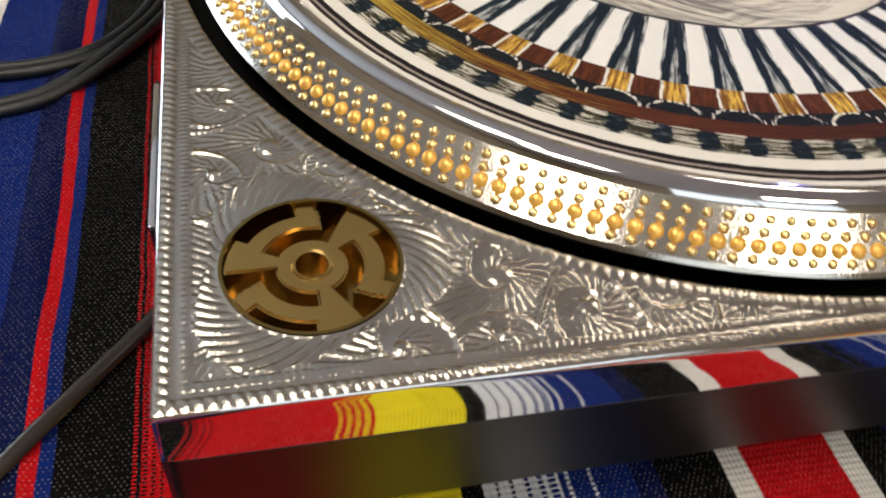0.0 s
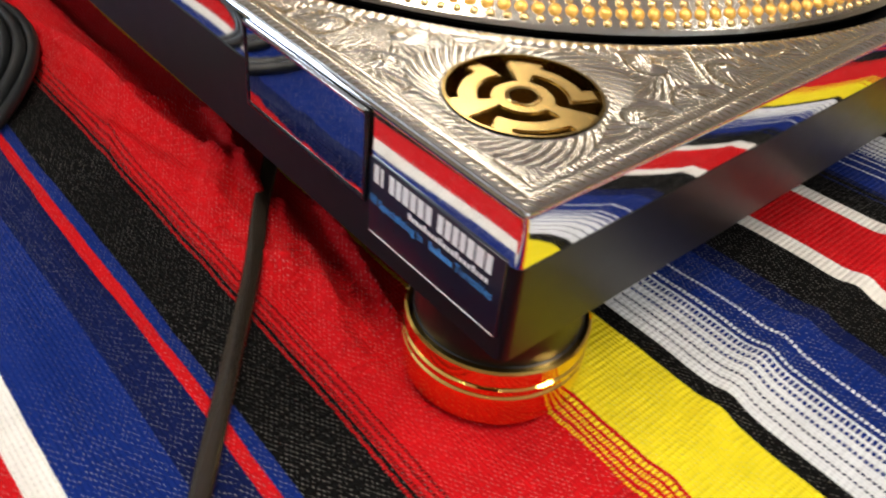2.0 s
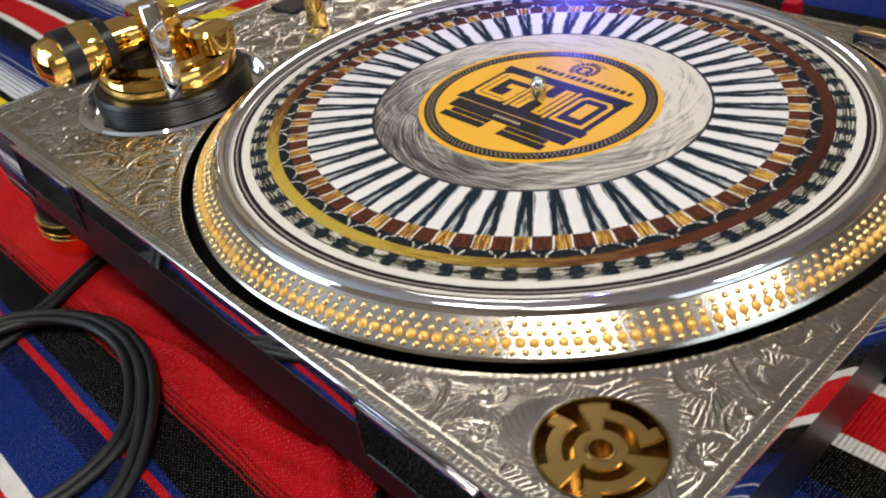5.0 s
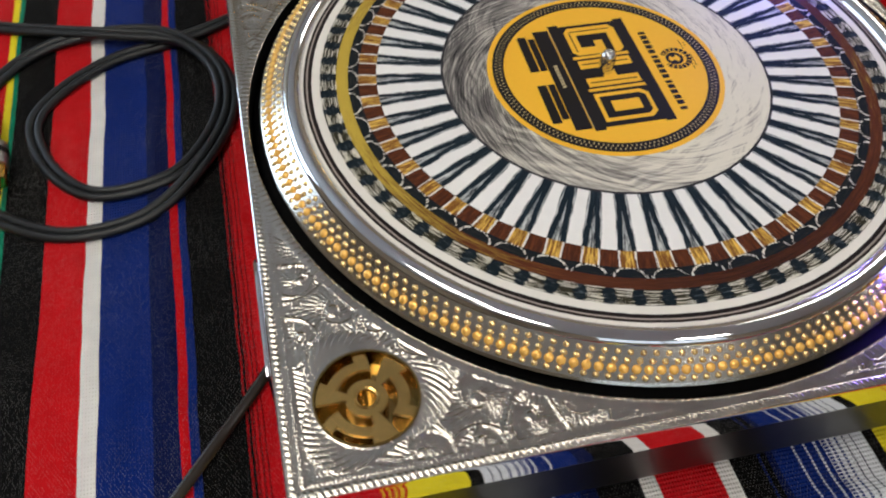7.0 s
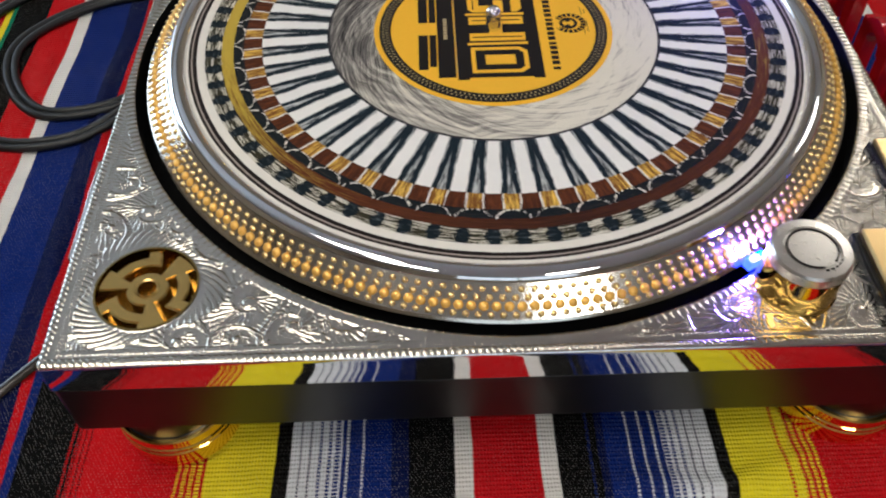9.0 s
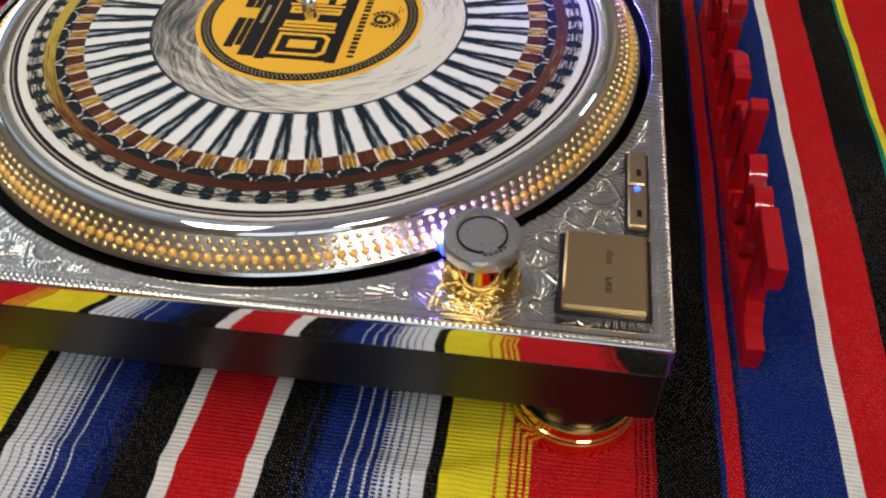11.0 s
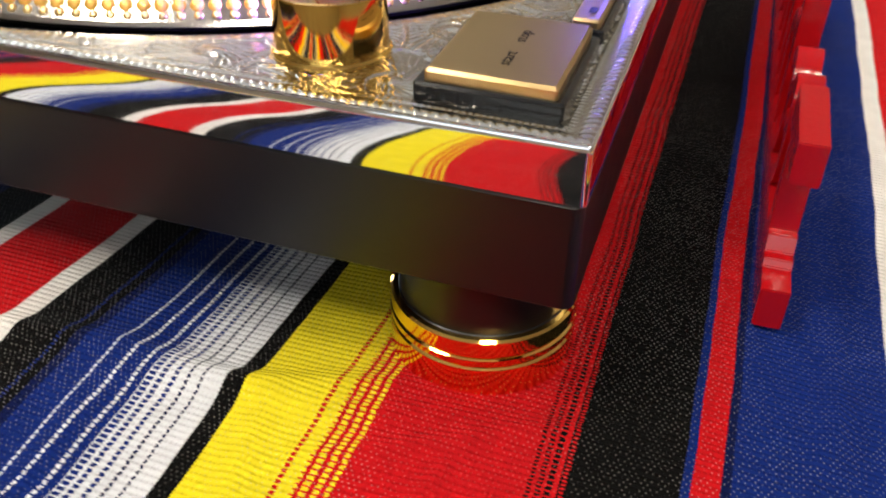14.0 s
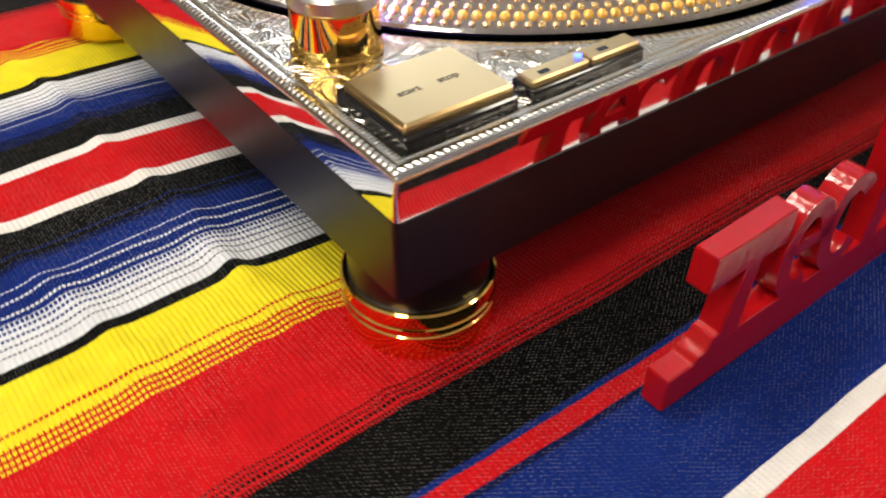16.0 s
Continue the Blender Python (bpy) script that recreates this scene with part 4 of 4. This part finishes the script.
part("arm_tube", tube(spline([(0.05, 0.02, ZA), (0.6, 0.02, ZA), (1.3, 0.05, ZA - 0.02), (1.8, -0.02, ZA - 0.03), (2.15, -0.18, ZA - 0.05), (2.35, -0.30, ZA - 0.07)]), 0.045, 14), chrome, arm, "curved chrome arm tube")
part("headshell", box(2.30, 2.62, -0.40, -0.22, ZA - 0.16, ZA - 0.09, 0.015), gold, arm, "gold headshell")
part("arm_rest", box(1.02, 1.10, -0.03, 0.10, ZT, ZA - 0.06, 0.015), gold, arm, "gold arm rest")
part("pitch_slider_slot", slab(1.95, 3.2, 4.12, 4.36, ZT - 0.02, ZT + 0.02, 0.02, edge=0.006), gloss_black, deck, "black pitch fader panel")
part("pitch_fader", box(2.5, 2.6, 4.15, 4.33, ZT + 0.02, ZT + 0.09, 0.015), gold, deck, "gold pitch fader knob")
cue = part("cue_lamp", lathe([(0.05, ZT), (0.05, ZT + 0.19), (0.045, ZT + 0.20), (0.0, ZT + 0.20)], 32), chrome, deck, "chrome cue lamp post", at=(3.285, 2.800, 0))
part("cue_bulb", lathe([(0.0, -0.02), (0.02, -0.015), (0.024, 0.0), (0.02, 0.015), (0.0, 0.02)], 16), led_glow, cue, "lit blue cue bulb", at=(-0.045, -0.030, ZT + 0.165))
part("fader_led", lathe([(0.016, ZT + 0.02), (0.016, ZT + 0.03), (0.0, ZT + 0.035)], 16), led_glow, deck, "lit blue fader light", at=(2.45, 4.24, 0))


# ---- cords ----
def rest_on(points, lift):
    xs, ys = np.array([p[0] for p in points]), np.array([p[1] for p in points])
    zs = blanket_height(xs, ys)
    return [(x, y, z + lift + (p[2] if len(p) > 2 else 0)) for x, y, z, p in zip(xs, ys, zs, points)]


ground = empty("ground_wire", "thin flat black power cord lying over the blanket", "cord")
part("wire", tube(spline(rest_on([(0.45, 1.75, 0.11), (0.29, 1.49, 0.04), (0.10, 1.25), (-0.10, 0.98), (-0.32, 0.71), (-0.54, 0.44), (-0.80, 0.13), (-1.1, -0.2), (-1.6, -0.5), (-2.3, -0.8)], 0.026)), 0.030, 14, squash=0.55), cord_skin, ground)
cord = empty("audio_cable", "coiled black audio cable with gold plugs on the blanket", "cable")
turns = [(0.42, 3.92), (0.10, 3.84), (-0.18, 3.72), (-0.47, 3.62), (-0.80, 3.52), (-1.10, 3.28), (-1.25, 3.00), (-1.13, 2.60), (-0.87, 2.35), (-0.47, 2.40), (-0.24, 2.68), (-0.13, 3.02, 0.03), (-0.20, 3.36, 0.06), (-0.50, 3.66, 0.07), (-0.99, 3.75, 0.02),
         (-1.36, 3.60), (-1.62, 3.20), (-1.66, 2.75), (-1.48, 2.38), (-1.22, 2.17), (-0.94, 2.08), (-0.58, 2.15), (-0.28, 2.45, 0.03), (-0.10, 2.88, 0.02), (-0.12, 3.26, 0.02), (-0.36, 3.56, 0.06), (-0.80, 3.70, 0.06), (-1.5, 3.95), (-2.3, 4.3)]
line = spline(rest_on(turns, 0.026))
for off in (-0.025, 0.025):
    run = []
    for n, p in enumerate(line):
        way = line[min(n + 1, len(line) - 1)] - line[max(n - 1, 0)]
        run.append(p + Vector((-way.y, way.x, 0)).normalized() * off)
    part("cable_strand", tube(run, 0.025, 12), rubber, cord)
for dx, dy in ((0.0, 0.0), (-0.16, 0.05)):
    pt = part("audio_plug", tube([(-1.42 + dx, 2.78 + dy, 0.075), (-1.40 + dx, 2.60 + dy, 0.075)], 0.064, 24), satin, cord, "silver and gold audio plug")
    part("plug_band", tube([(-1.413 + dx, 2.73 + dy, 0.075), (-1.408 + dx, 2.69 + dy, 0.075)], 0.066, 24), ink, pt)
    part("plug_shell", tube([(-1.40 + dx, 2.60 + dy, 0.075), (-1.39 + dx, 2.49 + dy, 0.075)], 0.054, 24), gold, pt)
    part("plug_pin", tube([(-1.39 + dx, 2.49 + dy, 0.075), (-1.383 + dx, 2.40 + dy, 0.075)], 0.019, 12), gold, pt)
    part("plug_lead", tube(spline([(-1.42 + dx, 2.78 + dy, 0.075), (-1.45 + dx, 2.95 + dy, 0.07), (-1.50 + dx, 3.15, 0.06), (-1.62 + dx, 3.45, 0.04)]), 0.030, 10), rubber, pt)

# ---- red standing ornament of block shapes ----
sign = empty("red_ornament", "glossy red plastic standing ornament of joined block shapes", "ornament", (4.026, 0.612, 0.0), (0, 0, 0.5))
HALF = 0.042


def slabs(name, outline, holes=()):
    """A block cut from an outline in (along, up), thick across."""
    bm = bmesh.new()
    front = [bm.verts.new((HALF, s, z)) for s, z in outline]
    back = [bm.verts.new((-HALF, s, z)) for s, z in outline]
    n = len(outline)
    bm.faces.new(front)
    bm.faces.new(back[::-1])
    for k in range(n):
        bm.faces.new((front[k], back[k], back[(k + 1) % n], front[(k + 1) % n]))
    bmesh.ops.recalc_face_normals(bm, faces=bm.faces)
    bmesh.ops.bevel(bm, geom=[e for e in bm.edges if e.calc_face_angle(0) > 0.6], offset=0.004, segments=2, affect="EDGES")
    return part(name, bm, red_gloss, sign)


def ring_block(s, z, rs, rz, thick, a0=0, a1=360):
    bm = bmesh.new()
    n = 40
    full = a1 - a0 >= 360
    rows = []
    for k in range(n if full else n + 1):
        a = radians(a0 + (a1 - a0) * k / n)
        rows.append([bm.verts.new((x, s + (rs - d) * math.cos(a), z + (rz - d) * math.sin(a))) for x, d in ((HALF, 0), (-HALF, 0), (-HALF, thick), (HALF, thick))])
    for k in range(n):
        a, b = rows[k], rows[(k + 1) % len(rows)]
        for j in range(4):
            bm.faces.new((a[j], b[j], b[(j + 1) % 4], a[(j + 1) % 4]))
    if not full:
        bm.faces.new(rows[0])
        bm.faces.new(rows[-1][::-1])
    bmesh.ops.recalc_face_normals(bm, faces=bm.faces)
    return part("ring_block", bm, red_gloss, sign)


slabs("base_bar", [(0.0, 0.0), (2.95, 0.0), (2.95, 0.185), (0.26, 0.185), (0.245, 0.215), (0.190, 0.215), (0.168, 0.165), (0.130, 0.165), (0.118, 0.140), (0.0, 0.140)])
slabs("tall_block", [(0.215, 0.18), (0.320, 0.18), (0.345, 0.46), (0.47, 0.46), (0.47, 0.590), (0.10, 0.575), (0.09, 0.445), (0.262, 0.455)])
# round letters' bodies, open or barred
for s0, rs, top, a0, a1 in ((0.605, 0.135, 0.56, 0, 300), (0.835, 0.140, 0.56, 40, 320), (2.33, 0.135, 0.55, 40, 320), (2.62, 0.125, 0.55, 0, 360)):
    rz = (top - 0.165) / 2
    ring_block(s0, 0.165 + rz, rs, rz, 0.070, a0, a1)
slabs("cross_block", [(0.50, 0.36), (0.71, 0.36), (0.71, 0.415), (0.50, 0.415)])
slabs("cross_block", [(2.52, 0.33), (2.72, 0.33), (2.72, 0.39), (2.52, 0.39)])
for s0, h in ((1.02, 0.70), (1.27, 0.50), (1.48, 0.56), (1.75, 0.50), (2.00, 0.56)):
    slabs("post_block", [(s0, 0.175), (s0 + 0.095, 0.175), (s0 + 0.110, h), (s0 + 0.012, h)])
for s0 in (1.20, 1.68):
    ring_block(s0, 0.40, 0.165, 0.165, 0.085, 0, 180)
slabs("cap_block", [(2.00, 0.60), (2.115, 0.60), (2.12, 0.70), (2.005, 0.70)])
